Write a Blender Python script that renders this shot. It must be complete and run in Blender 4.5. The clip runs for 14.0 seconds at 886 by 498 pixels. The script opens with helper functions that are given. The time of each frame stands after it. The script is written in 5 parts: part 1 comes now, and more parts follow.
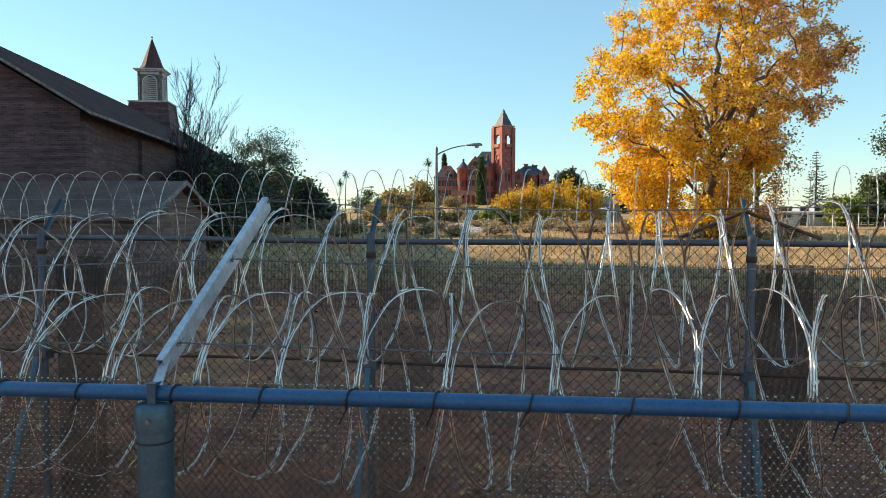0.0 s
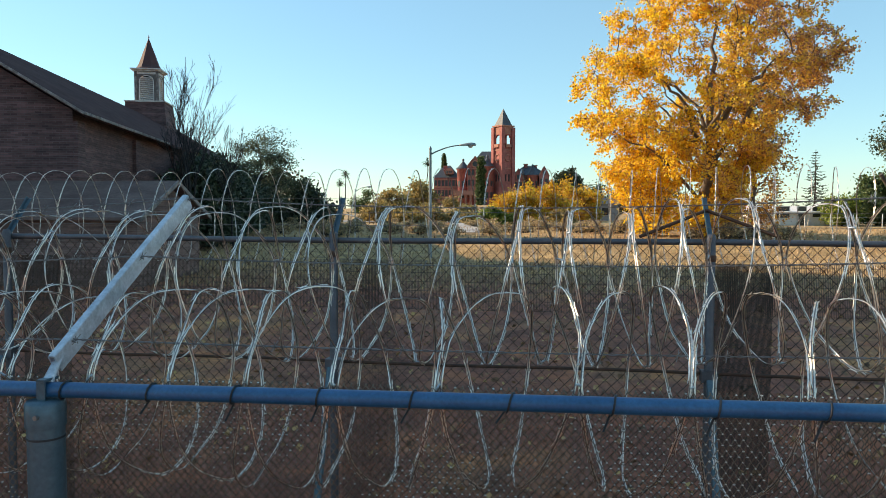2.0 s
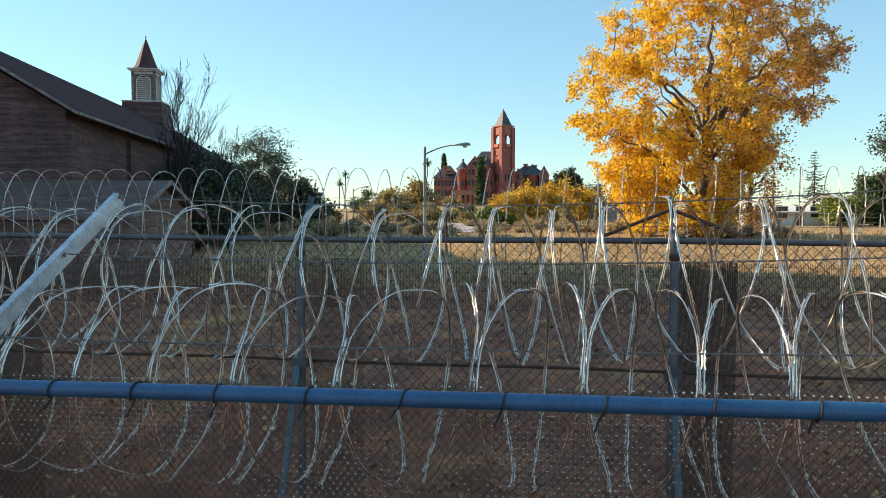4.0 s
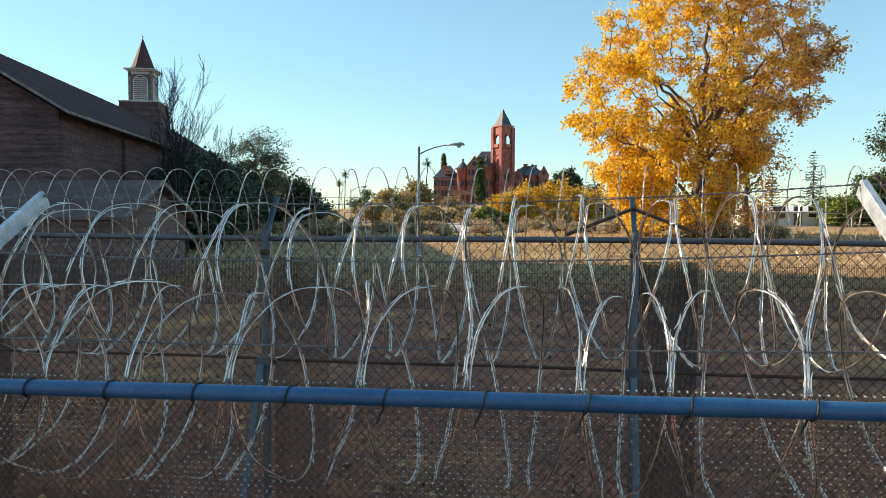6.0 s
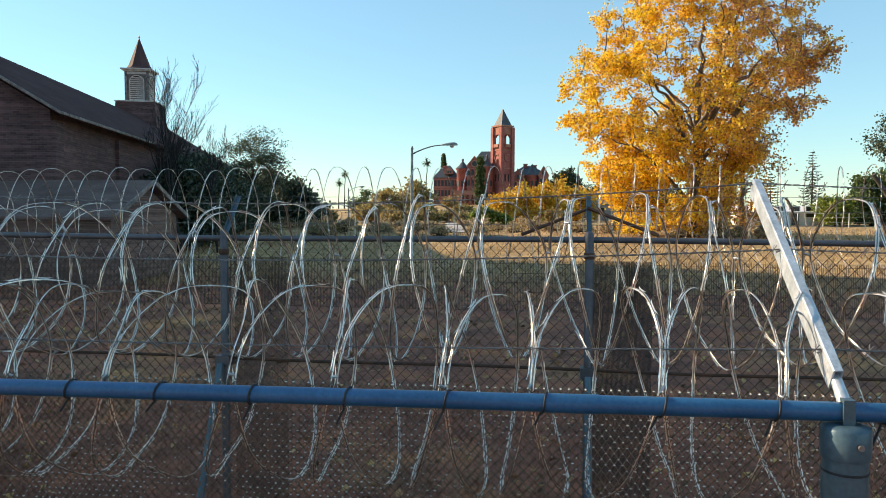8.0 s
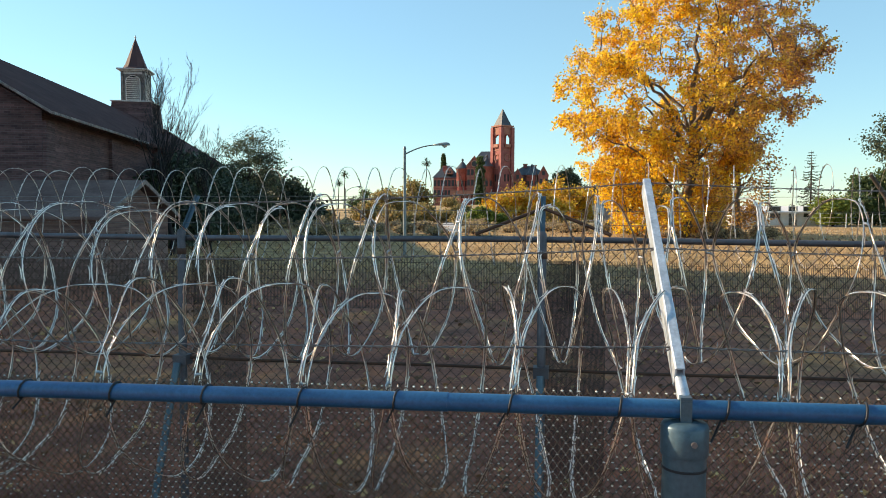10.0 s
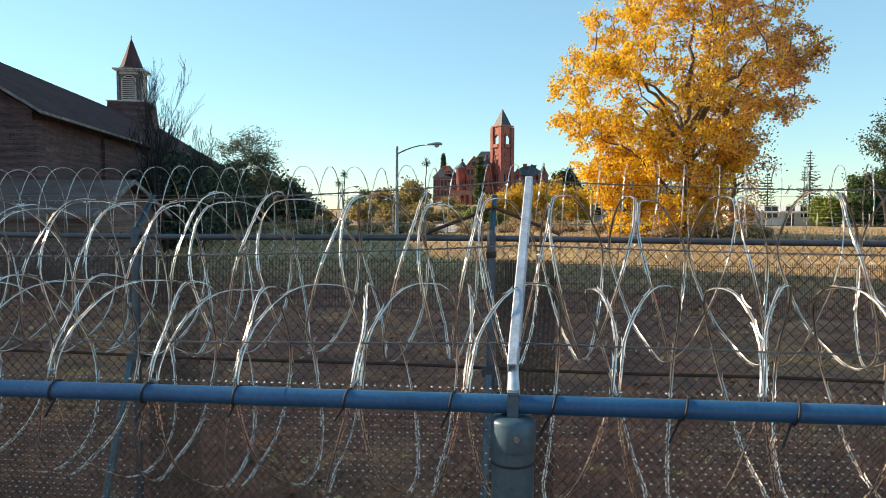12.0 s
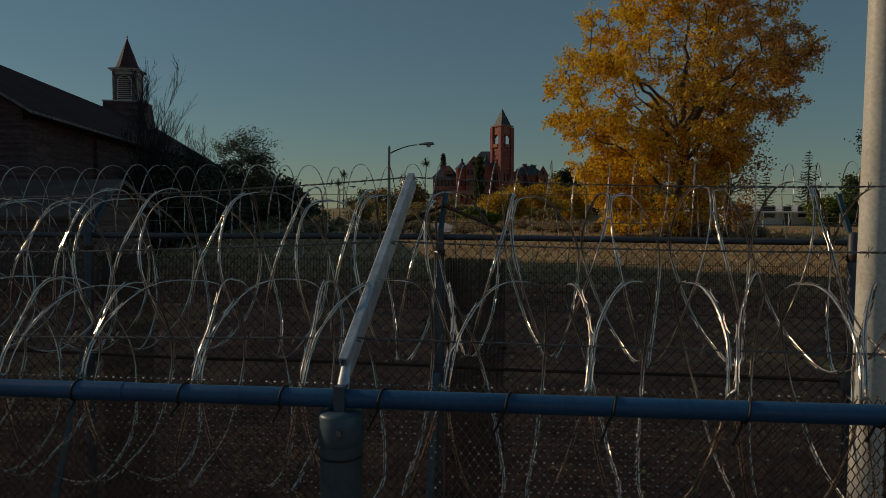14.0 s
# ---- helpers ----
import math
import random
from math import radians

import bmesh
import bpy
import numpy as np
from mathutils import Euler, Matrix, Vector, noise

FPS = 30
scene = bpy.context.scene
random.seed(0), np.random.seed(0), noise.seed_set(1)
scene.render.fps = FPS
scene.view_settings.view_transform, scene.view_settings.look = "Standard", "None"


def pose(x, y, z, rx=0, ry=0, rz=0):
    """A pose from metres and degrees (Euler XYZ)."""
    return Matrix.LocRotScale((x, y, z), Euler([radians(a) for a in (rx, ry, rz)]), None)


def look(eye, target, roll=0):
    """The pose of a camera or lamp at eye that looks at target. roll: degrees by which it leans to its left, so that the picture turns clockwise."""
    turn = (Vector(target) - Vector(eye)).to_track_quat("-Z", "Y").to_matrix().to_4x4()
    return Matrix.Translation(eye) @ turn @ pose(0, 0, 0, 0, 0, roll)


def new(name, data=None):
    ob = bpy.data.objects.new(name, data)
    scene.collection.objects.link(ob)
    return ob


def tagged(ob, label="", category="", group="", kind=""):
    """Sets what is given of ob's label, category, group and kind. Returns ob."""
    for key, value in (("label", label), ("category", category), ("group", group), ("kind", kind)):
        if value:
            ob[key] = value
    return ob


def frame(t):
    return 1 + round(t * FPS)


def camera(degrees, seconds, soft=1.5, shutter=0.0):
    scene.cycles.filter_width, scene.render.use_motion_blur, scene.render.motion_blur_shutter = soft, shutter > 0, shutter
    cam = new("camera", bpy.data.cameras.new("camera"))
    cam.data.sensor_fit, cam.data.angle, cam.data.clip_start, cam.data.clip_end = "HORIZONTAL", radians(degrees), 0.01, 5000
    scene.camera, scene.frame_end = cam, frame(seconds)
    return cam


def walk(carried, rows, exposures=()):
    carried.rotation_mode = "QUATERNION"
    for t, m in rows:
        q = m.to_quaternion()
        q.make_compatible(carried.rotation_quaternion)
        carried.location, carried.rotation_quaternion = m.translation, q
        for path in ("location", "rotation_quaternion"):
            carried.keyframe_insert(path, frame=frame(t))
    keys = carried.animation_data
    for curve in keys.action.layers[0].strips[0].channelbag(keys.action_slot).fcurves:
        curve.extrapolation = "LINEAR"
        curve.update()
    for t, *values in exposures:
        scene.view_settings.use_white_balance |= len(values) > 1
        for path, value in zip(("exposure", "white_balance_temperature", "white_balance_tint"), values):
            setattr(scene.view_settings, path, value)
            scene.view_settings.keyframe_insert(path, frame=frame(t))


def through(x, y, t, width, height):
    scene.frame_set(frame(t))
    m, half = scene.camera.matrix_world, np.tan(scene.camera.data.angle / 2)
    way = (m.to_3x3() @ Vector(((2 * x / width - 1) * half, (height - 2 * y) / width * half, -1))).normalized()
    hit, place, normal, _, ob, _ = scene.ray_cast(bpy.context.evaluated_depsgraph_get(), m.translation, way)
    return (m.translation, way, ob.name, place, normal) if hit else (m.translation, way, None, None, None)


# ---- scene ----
cam = camera(62.2, 14.0, soft=0.3)
ROWS = [
    (0.0, 0.000, 0.0000, 2.9500, 8.399, -0.148), (0.5, 0.082, 0.0101, 2.9479, 8.412, -0.151),
    (1.0, 0.165, 0.0211, 2.9457, 8.425, -0.153), (1.5, 0.242, 0.0317, 2.9437, 8.438, -0.156),
    (2.0, 0.315, 0.0418, 2.9420, 8.449, -0.158), (2.5, 0.390, 0.0510, 2.9401, 8.461, -0.160),
    (3.0, 0.459, 0.0587, 2.9381, 8.473, -0.162), (5.5, 0.818, 0.0931, 2.9314, 8.530, -0.173),
    (6.0, 0.901, 0.0998, 2.9303, 8.543, -0.175), (6.5, 0.986, 0.1063, 2.9293, 8.557, -0.178),
    (7.0, 1.075, 0.1130, 2.9287, 8.571, -0.181), (7.5, 1.167, 0.1209, 2.9284, 8.586, -0.183),
    (8.0, 1.256, 0.1297, 2.9282, 8.600, -0.186), (10.5, 1.726, 0.1803, 2.9259, 8.675, -0.200),
    (11.0, 1.829, 0.1915, 2.9243, 8.692, -0.203), (11.5, 1.928, 0.2039, 2.9224, 8.708, -0.206),
    (12.0, 2.026, 0.2169, 2.9200, 8.724, -0.209), (12.5, 2.129, 0.2304, 2.9180, 8.740, -0.212),
    (13.0, 2.228, 0.2437, 2.9156, 8.756, -0.215), (13.5, 2.327, 0.2568, 2.9130, 8.772, -0.218),
    (14.0, 2.432, 0.2697, 2.9101, 8.789, -0.221),
]
PITCH = -3.036
EXPO, KELVIN, TINT = 0.75, 7900, 13
walk(cam, [(t, pose(x, y, z, 90 + PITCH, r, yaw)) for t, x, y, z, yaw, r in ROWS],
     exposures=[(t, EXPO + e, KELVIN + k, TINT) for t, e, k in ((0.0, 0.0, 0), (12.3, 0.0, 0), (12.7, -0.4, 200), (13.0, -0.82, 450), (13.5, -1.5, 600), (14.0, -2.45, 500))])

# ---- light ----
SUN_AZ, SUN_EL = -80.0, 22.0          # degrees from +y towards +x, and up
world = bpy.data.worlds.new("sky")
scene.world = world
world.use_nodes = True
wn = world.node_tree
sky = wn.nodes.new("ShaderNodeTexSky")
sky.sky_type = "NISHITA"
sky.sun_disc = False
sky.sun_elevation = radians(SUN_EL)
sky.sun_rotation = radians(SUN_AZ)
sky.air_density, sky.dust_density, sky.ozone_density = 1.15, 0.0, 6.0
wn.nodes["Background"].inputs["Strength"].default_value = 0.15
tint = wn.nodes.new("ShaderNodeMix")
tint.data_type, tint.blend_type = "RGBA", "MULTIPLY"
tint.inputs[0].default_value = 1.0
tint.inputs[7].default_value = (0.86, 1.0, 0.95, 1)     # clear cyan-blue winter air
wn.links.new(sky.outputs[0], tint.inputs[6])
veil = wn.nodes.new("ShaderNodeMix")                      # even thin haze over the whole sky
veil.data_type = "RGBA"
veil.inputs[0].default_value = 0.32
veil.inputs[7].default_value = (1.45, 3.0, 4.3, 1)
wn.links.new(tint.outputs[2], veil.inputs[6])
wn.links.new(veil.outputs[2], wn.nodes["Background"].inputs["Color"])
sun_data = bpy.data.lights.new("sun", "SUN")
sun_data.energy, sun_data.angle, sun_data.color = 5.0, radians(0.5), (1.0, 0.86, 0.68)
sun = new("sun", sun_data)
sun_dir = Vector((math.sin(radians(SUN_AZ)) * math.cos(radians(SUN_EL)), math.cos(radians(SUN_AZ)) * math.cos(radians(SUN_EL)), math.sin(radians(SUN_EL))))
sun.matrix_world = look(sun_dir * 200, (0, 0, 0))


# ---- materials ----
def ramp(nt, fac, stops):
    node = nt.nodes.new("ShaderNodeValToRGB")
    el = node.color_ramp.elements
    while len(el) < len(stops):
        el.new(0.5)
    for e, (p, c) in zip(el, stops):
        e.position, e.color = p, (*c, 1)
    nt.links.new(fac, node.inputs[0])
    return node.outputs[0]


def noise_tex(nt, scale, detail=6.0, rough=0.6, vec=None, stretch=None):
    n = nt.nodes.new("ShaderNodeTexNoise")
    n.inputs["Scale"].default_value, n.inputs["Detail"].default_value, n.inputs["Roughness"].default_value = scale, detail, rough
    co = nt.nodes.new("ShaderNodeTexCoord").outputs["Object"] if vec is None else vec
    if stretch:
        mp = nt.nodes.new("ShaderNodeMapping")
        mp.inputs["Scale"].default_value = stretch
        nt.links.new(co, mp.inputs[0])
        co = mp.outputs[0]
    nt.links.new(co, n.inputs["Vector"])
    return n.outputs["Fac"]


def mixc(nt, fac, a, b, how="MIX"):
    m = nt.nodes.new("ShaderNodeMix")
    m.data_type, m.blend_type = "RGBA", how
    for i, v in ((0, fac), (6, a), (7, b)):
        if isinstance(v, (int, float)):
            m.inputs[i].default_value = v
        elif isinstance(v, tuple):
            m.inputs[i].default_value = (*v, 1)
        else:
            nt.links.new(v, m.inputs[i])
    return m.outputs[2]


def base(name, rough=0.7, metal=0.0):
    m = bpy.data.materials.new(name)
    m.use_nodes = True
    b = m.node_tree.nodes["Principled BSDF"]
    b.inputs["Roughness"].default_value, b.inputs["Metallic"].default_value = rough, metal
    return m, m.node_tree, b


def bump(nt, b, h, strength, dist):
    n = nt.nodes.new("ShaderNodeBump")
    n.inputs["Strength"].default_value, n.inputs["Distance"].default_value = strength, dist
    nt.links.new(h, n.inputs["Height"])
    nt.links.new(n.outputs[0], b.inputs["Normal"])


def matte(m, spec):
    m.node_tree.nodes["Principled BSDF"].inputs["Specular IOR Level"].default_value = spec
    return m


def plain(name, c1, c2, scale=3.0, rough=0.7, metal=0.0, fine=40.0, bumps=0.3, bdist=0.005, stretch=None, c3=None):
    """Two-scale mottled surface: broad patches of c1 and c2, fine grain, a little relief."""
    m, nt, b = base(name, rough, metal)
    broad = noise_tex(nt, scale, 4, 0.6, stretch=stretch)
    grain = noise_tex(nt, fine, 5, 0.7, stretch=stretch)
    col = ramp(nt, broad, [(0.3, c1), (0.7, c2)] if c3 is None else [(0.25, c1), (0.5, c2), (0.75, c3)])
    g = ramp(nt, grain, [(0.25, (0.72,) * 3), (0.75, (1.2,) * 3)])
    nt.links.new(mixc(nt, 1.0, col, g, "MULTIPLY"), b.inputs["Base Color"])
    rr = nt.nodes.new("ShaderNodeMapRange")
    rr.inputs["To Min"].default_value, rr.inputs["To Max"].default_value = max(0.05, rough - 0.12), min(1, rough + 0.12)
    nt.links.new(grain, rr.inputs["Value"])
    nt.links.new(rr.outputs[0], b.inputs["Roughness"])
    if bumps:
        bump(nt, b, grain, bumps, bdist)
    return m


def leafy(name, stops, gloss=0.5, through=0.35):
    """Leaves: each island takes its own tone; light comes through them."""
    m, nt, b = base(name, gloss)
    geo = nt.nodes.new("ShaderNodeNewGeometry")
    col = ramp(nt, geo.outputs["Random Per Island"], stops)
    nt.links.new(col, b.inputs["Base Color"])
    tr = nt.nodes.new("ShaderNodeBsdfTranslucent")
    nt.links.new(col, tr.inputs["Color"])
    mx = nt.nodes.new("ShaderNodeMixShader")
    mx.inputs[0].default_value = through
    nt.links.new(b.outputs[0], mx.inputs[1])
    nt.links.new(tr.outputs[0], mx.inputs[2])
    nt.links.new(mx.outputs[0], nt.nodes["Material Output"].inputs["Surface"])
    return m


def masonry(name, c1, c2, mortar, w=0.21, h=0.075, rough=0.85):
    m, nt, b = base(name, rough)
    br = nt.nodes.new("ShaderNodeTexBrick")
    co = nt.nodes.new("ShaderNodeTexCoord").outputs["Object"]
    sep = nt.nodes.new("ShaderNodeSeparateXYZ")
    nt.links.new(co, sep.inputs[0])
    add = nt.nodes.new("ShaderNodeMath")
    nt.links.new(sep.outputs[0], add.inputs[0])
    nt.links.new(sep.outputs[1], add.inputs[1])
    cmb = nt.nodes.new("ShaderNodeCombineXYZ")
    nt.links.new(add.outputs[0], cmb.inputs[0])
    nt.links.new(sep.outputs[2], cmb.inputs[1])
    nt.links.new(cmb.outputs[0], br.inputs["Vector"])
    for k, v in (("Scale", 1.0), ("Mortar Size", 0.010), ("Brick Width", w), ("Row Height", h)):
        br.inputs[k].default_value = v
    for k, v in (("Color1", c1), ("Color2", c2), ("Mortar", mortar)):
        br.inputs[k].default_value = (*v, 1)
    n1 = noise_tex(nt, 0.5, 5, 0.65, stretch=(1, 1, 0.5))
    stain = ramp(nt, n1, [(0.3, (0.6, 0.58, 0.58)), (0.7, (1.15, 1.1, 1.08))])
    course = ramp(nt, noise_tex(nt, 0.9, 5, 0.7, stretch=(0.35, 0.35, 7.0)), [(0.34, (0.55, 0.52, 0.52)), (0.5, (0.95, 0.95, 0.95)), (0.66, (1.5, 1.45, 1.42))])
    col = mixc(nt, 1.0, br.outputs["Color"], stain, "MULTIPLY")
    nt.links.new(mixc(nt, 1.0, col, course, "MULTIPLY"), b.inputs["Base Color"])
    bump(nt, b, br.outputs["Fac"], -0.6, 0.01)
    return m


GALV = plain("galvanized_steel", (0.36, 0.39, 0.42), (0.52, 0.55, 0.58), 9, 0.42, 0.75, 130, 0.08, 0.001)
GALV_PAINT = plain("blue_grey_pipe", (0.008, 0.080, 0.185), (0.020, 0.118, 0.25), 7, 0.36, 0.0, 90, 0.08, 0.001)
matte(GALV_PAINT, 0.5)
POST_STEEL = plain("grey_post_pipe", (0.045, 0.095, 0.125), (0.085, 0.145, 0.18), 6, 0.42, 0.3, 70, 0.08, 0.001)
FAR_WIRE = plain("dark_weathered_wire", (0.05, 0.026, 0.018), (0.10, 0.058, 0.04), 14, 0.65, 0.3, 150, 0.05, 0.0005)
MESH_WIRE = plain("brown_mesh_wire", (0.075, 0.05, 0.04), (0.14, 0.092, 0.07), 6, 0.7, 0.2, 150, 0.05, 0.0005)
LAP_WIRE = plain("dark_lap_wire", (0.024, 0.022, 0.022), (0.055, 0.046, 0.042), 3, 0.7, 0.1, 60, 0.05, 0.0005)
FABRIC = plain("tarnished_mesh_wire", (0.115, 0.066, 0.044), (0.26, 0.165, 0.115), 14, 0.4, 0.4, 150, 0.05, 0.0005)
ARM_STEEL = plain("pale_pressed_steel", (0.36, 0.41, 0.46), (0.62, 0.68, 0.74), 16, 0.42, 0.45, 90, 0.1, 0.001)
TIE = plain("dark_tie_wire", (0.02, 0.022, 0.026), (0.05, 0.05, 0.055), 14, 0.6, 0.3, 150, 0.05, 0.0005)
RAZOR = plain("razor_ribbon_steel", (0.78, 0.66, 0.57), (0.98, 0.87, 0.77), 30, 0.30, 0.82, 200, 0, 0)
# pale wire colour for the painted glints on the near fabric
GLINT_TWIST = plain("painted_wire_glint", (0.55, 0.50, 0.45), (0.92, 0.87, 0.80), 40, 0.4, 0.4, 200, 0, 0)
WIRE = plain("dull_wire", (0.16, 0.15, 0.15), (0.30, 0.28, 0.27), 20, 0.5, 0.8, 200, 0.05, 0.0005)
RUST = plain("rusty_iron", (0.05, 0.028, 0.02), (0.13, 0.06, 0.035), 12, 0.8, 0.2, 120, 0.4, 0.001)
OLDPIPE = plain("dull_grey_pipe", (0.075, 0.075, 0.085), (0.14, 0.135, 0.15), 6, 0.55, 0.45, 100, 0.1, 0.001)
PAINT_POLE = plain("pale_painted_steel", (0.66, 0.62, 0.54), (0.76, 0.73, 0.66), 4, 0.5, 0.0, 60, 0.08, 0.001)
LAMP_STEEL = plain("lamp_steel", (0.17, 0.20, 0.21), (0.27, 0.30, 0.31), 5, 0.5, 0.4, 60, 0.05, 0.001)
BRICK = masonry("old_red_brick", (0.088, 0.044, 0.047), (0.165, 0.088, 0.088), (0.14, 0.10, 0.10), 0.24, 0.085)
CASTLE_BRICK = plain("castle_red_brick", (0.24, 0.066, 0.057), (0.37, 0.122, 0.104), 0.3, 0.85, 0, 1.2, 0.2, 0.05)
CASTLE_STONE = plain("brown_sandstone", (0.28, 0.11, 0.08), (0.42, 0.19, 0.135), 0.4, 0.85, 0, 4.0, 0.2, 0.05)
SLATE = plain("slate_roof", (0.036, 0.044, 0.055), (0.078, 0.09, 0.105), 0.4, 0.6, 0, 3.0, 0.3, 0.05)
SHINGLE = matte(plain("brown_shingles", (0.055, 0.026, 0.026), (0.09, 0.046, 0.045), 0.7, 0.9, 0, 9, 0.5, 0.02, stretch=(1, 1, 3)), 0.08)
DULL_BOARD = plain("dull_weathered_board", (0.06, 0.05, 0.047), (0.34, 0.30, 0.28), 5.0, 0.75, 0, 18, 0.3, 0.01)
SHED_BRICK = masonry("shed_brown_brick", (0.16, 0.094, 0.084), (0.22, 0.135, 0.118), (0.21, 0.15, 0.135))
SHED_ROOF = matte(plain("worn_brown_shingles", (0.12, 0.08, 0.075), (0.19, 0.135, 0.122), 0.8, 0.9, 0, 10, 0.5, 0.02, stretch=(1, 1, 3)), 0.1)
WHITE_WOOD = plain("peeling_white_paint", (0.36, 0.33, 0.31), (0.70, 0.68, 0.65), 2.5, 0.6, 0, 18, 0.3, 0.01)
# near-black colour that stands for the shade inside openings
INNER_SHADE = plain("painted_inner_shade", (0.012, 0.012, 0.013), (0.025, 0.024, 0.024), 2, 0.9, 0, 9, 0, 0)
GLASS_DARK = plain("dark_window_glass", (0.02, 0.025, 0.03), (0.04, 0.045, 0.05), 1, 0.12, 0, 4, 0, 0)
CASTLE_PANE = plain("castle_window_glass", (0.018, 0.02, 0.024), (0.04, 0.042, 0.046), 1, 0.45, 0, 4, 0, 0)
BARK = plain("plane_tree_bark", (0.085, 0.06, 0.045), (0.20, 0.15, 0.11), 2.5, 0.85, 0, 18, 0.6, 0.03)
DARK_BARK = plain("dark_bark", (0.034, 0.028, 0.026), (0.07, 0.056, 0.048), 2.5, 0.9, 0, 18, 0.6, 0.03)
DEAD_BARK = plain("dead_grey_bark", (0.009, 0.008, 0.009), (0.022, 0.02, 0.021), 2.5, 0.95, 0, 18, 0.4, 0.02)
GREEN_LEAF = leafy("green_leaves", [(0.0, (0.035, 0.055, 0.02)), (0.6, (0.07, 0.11, 0.035)), (1.0, (0.13, 0.17, 0.05))])
DARK_LEAF = leafy("dark_evergreen_leaves", [(0.0, (0.022, 0.036, 0.022)), (0.7, (0.045, 0.068, 0.038)), (1.0, (0.07, 0.095, 0.05))], 0.5, 0.2)
YELLOW_LEAF = leafy("yellow_leaves", [(0.0, (0.38, 0.17, 0.02)), (0.5, (0.72, 0.40, 0.03)), (1.0, (0.60, 0.48, 0.06))])
OLIVE_LEAF = leafy("olive_brown_leaves", [(0.0, (0.12, 0.10, 0.04)), (0.5, (0.30, 0.24, 0.09)), (1.0, (0.50, 0.33, 0.11))])
HOUSE_WALL = plain("pale_grey_siding", (0.58, 0.58, 0.56), (0.70, 0.70, 0.68), 0.6, 0.8, 0, 12, 0.2, 0.01, stretch=(0.3, 0.3, 6))
HOUSE_ROOF = plain("light_roof", (0.70, 0.68, 0.66), (0.80, 0.78, 0.76), 0.6, 0.8, 0, 8, 0.2, 0.01)


# ---- builders ----
class MB:
    """Collects vertices and faces of one mesh."""

    def __init__(self):
        self.v, self.f, self.smooth, self.idx = [], [], [], 0

    def add(self, verts, faces, smooth=False):
        n = len(self.v)
        self.v.extend([tuple(p) for p in verts])
        self.f.extend([tuple(i + n for i in f) for f in faces])
        self.smooth.extend([smooth] * len(faces))
        return self

    def box(self, x0, x1, y0, y1, z0, z1, m=None):
        vs = [Vector((x, y, z)) for z in (z0, z1) for y in (y0, y1) for x in (x0, x1)]
        if m is not None:
            vs = [m @ p for p in vs]
        return self.add(vs, [(0, 2, 3, 1), (4, 5, 7, 6), (0, 1, 5, 4), (2, 6, 7, 3), (0, 4, 6, 2), (1, 3, 7, 5)])

    def tube(self, pts, radii, n=8, cap=True, smooth=True):
        pts = [Vector(p) for p in pts]
        if isinstance(radii, (int, float)):
            radii = [radii] * len(pts)
        base_i = len(self.v)
        side = None
        for i, p in enumerate(pts):
            d = (pts[min(i + 1, len(pts) - 1)] - pts[max(i - 1, 0)]).normalized()
            if side is None:
                side = d.orthogonal().normalized()
            side = (side - d * side.dot(d)).normalized()
            up = d.cross(side)
            for k in range(n):
                a = 2 * math.pi * k / n
                self.v.append(tuple(p + (side * math.cos(a) + up * math.sin(a)) * radii[i]))
        for i in range(len(pts) - 1):
            for k in range(n):
                a, b = base_i + i * n + k, base_i + i * n + (k + 1) % n
                self.f.append((a, b, b + n, a + n))
                self.smooth.append(smooth)
        if cap:
            self.ends(base_i, base_i + (len(pts) - 1) * n, n)
        return self

    def lathe(self, profile, n=16, centre=(0, 0, 0), smooth=True):
        """Profile of (radius, z), turned about the z axis."""
        b = len(self.v)
        for r, z in profile:
            for k in range(n):
                a = 2 * math.pi * k / n
                self.v.append((centre[0] + r * math.cos(a), centre[1] + r * math.sin(a), centre[2] + z))
        for i in range(len(profile) - 1):
            for k in range(n):
                p, q = b + i * n + k, b + i * n + (k + 1) % n
                self.f.append((p, q, q + n, p + n))
                self.smooth.append(smooth)
        self.ends(b, b + (len(profile) - 1) * n, n)
        return self

    def ends(self, first, last, n):
        """Flat caps on their own vertices, so that they do not bend the side's smooth shading."""
        for start, turn in ((first, -1), (last, 1)):
            k = len(self.v)
            self.v.extend(self.v[start:start + n])
            self.f.append(tuple(range(k, k + n))[::turn])
            self.smooth.append(False)

    def prism(self, outline, y0, y1, m=None):
        """Outline of (x, z) drawn out from y0 to y1."""
        n = len(outline)
        vs = [Vector((x, y0, z)) for x, z in outline] + [Vector((x, y1, z)) for x, z in outline]
        if m is not None:
            vs = [m @ p for p in vs]
        return self.add(vs, [tuple(range(n)), tuple(range(2 * n - 1, n - 1, -1))] + [(i, i + n, (i + 1) % n + n, (i + 1) % n) for i in range(n)])

    def mesh(self, name, mat):
        me = bpy.data.meshes.new(name)
        me.from_pydata(self.v, [], self.f)
        me.polygons.foreach_set("use_smooth", self.smooth)
        me.materials.append(mat)
        me.update()
        return me


def part(name, mb, mat, parent, label="", m=None, kind=""):
    ob = new(name, mb.mesh(name, mat) if isinstance(mb, MB) else mb)
    ob.parent = parent
    if m is not None:
        ob.matrix_local = m
    return tagged(ob, label, kind=kind)


def thing(name, label, category, group="", m=None, kind=""):
    ob = new(name)
    if m is not None:
        ob.matrix_world = m
    return tagged(ob, label, category, group, kind)


def single(name, mb, mat, label, category, group="", m=None, kind=""):
    ob = new(name, mb.mesh(name, mat))
    if m is not None:
        ob.matrix_world = m
    return tagged(ob, label, category, group, kind)


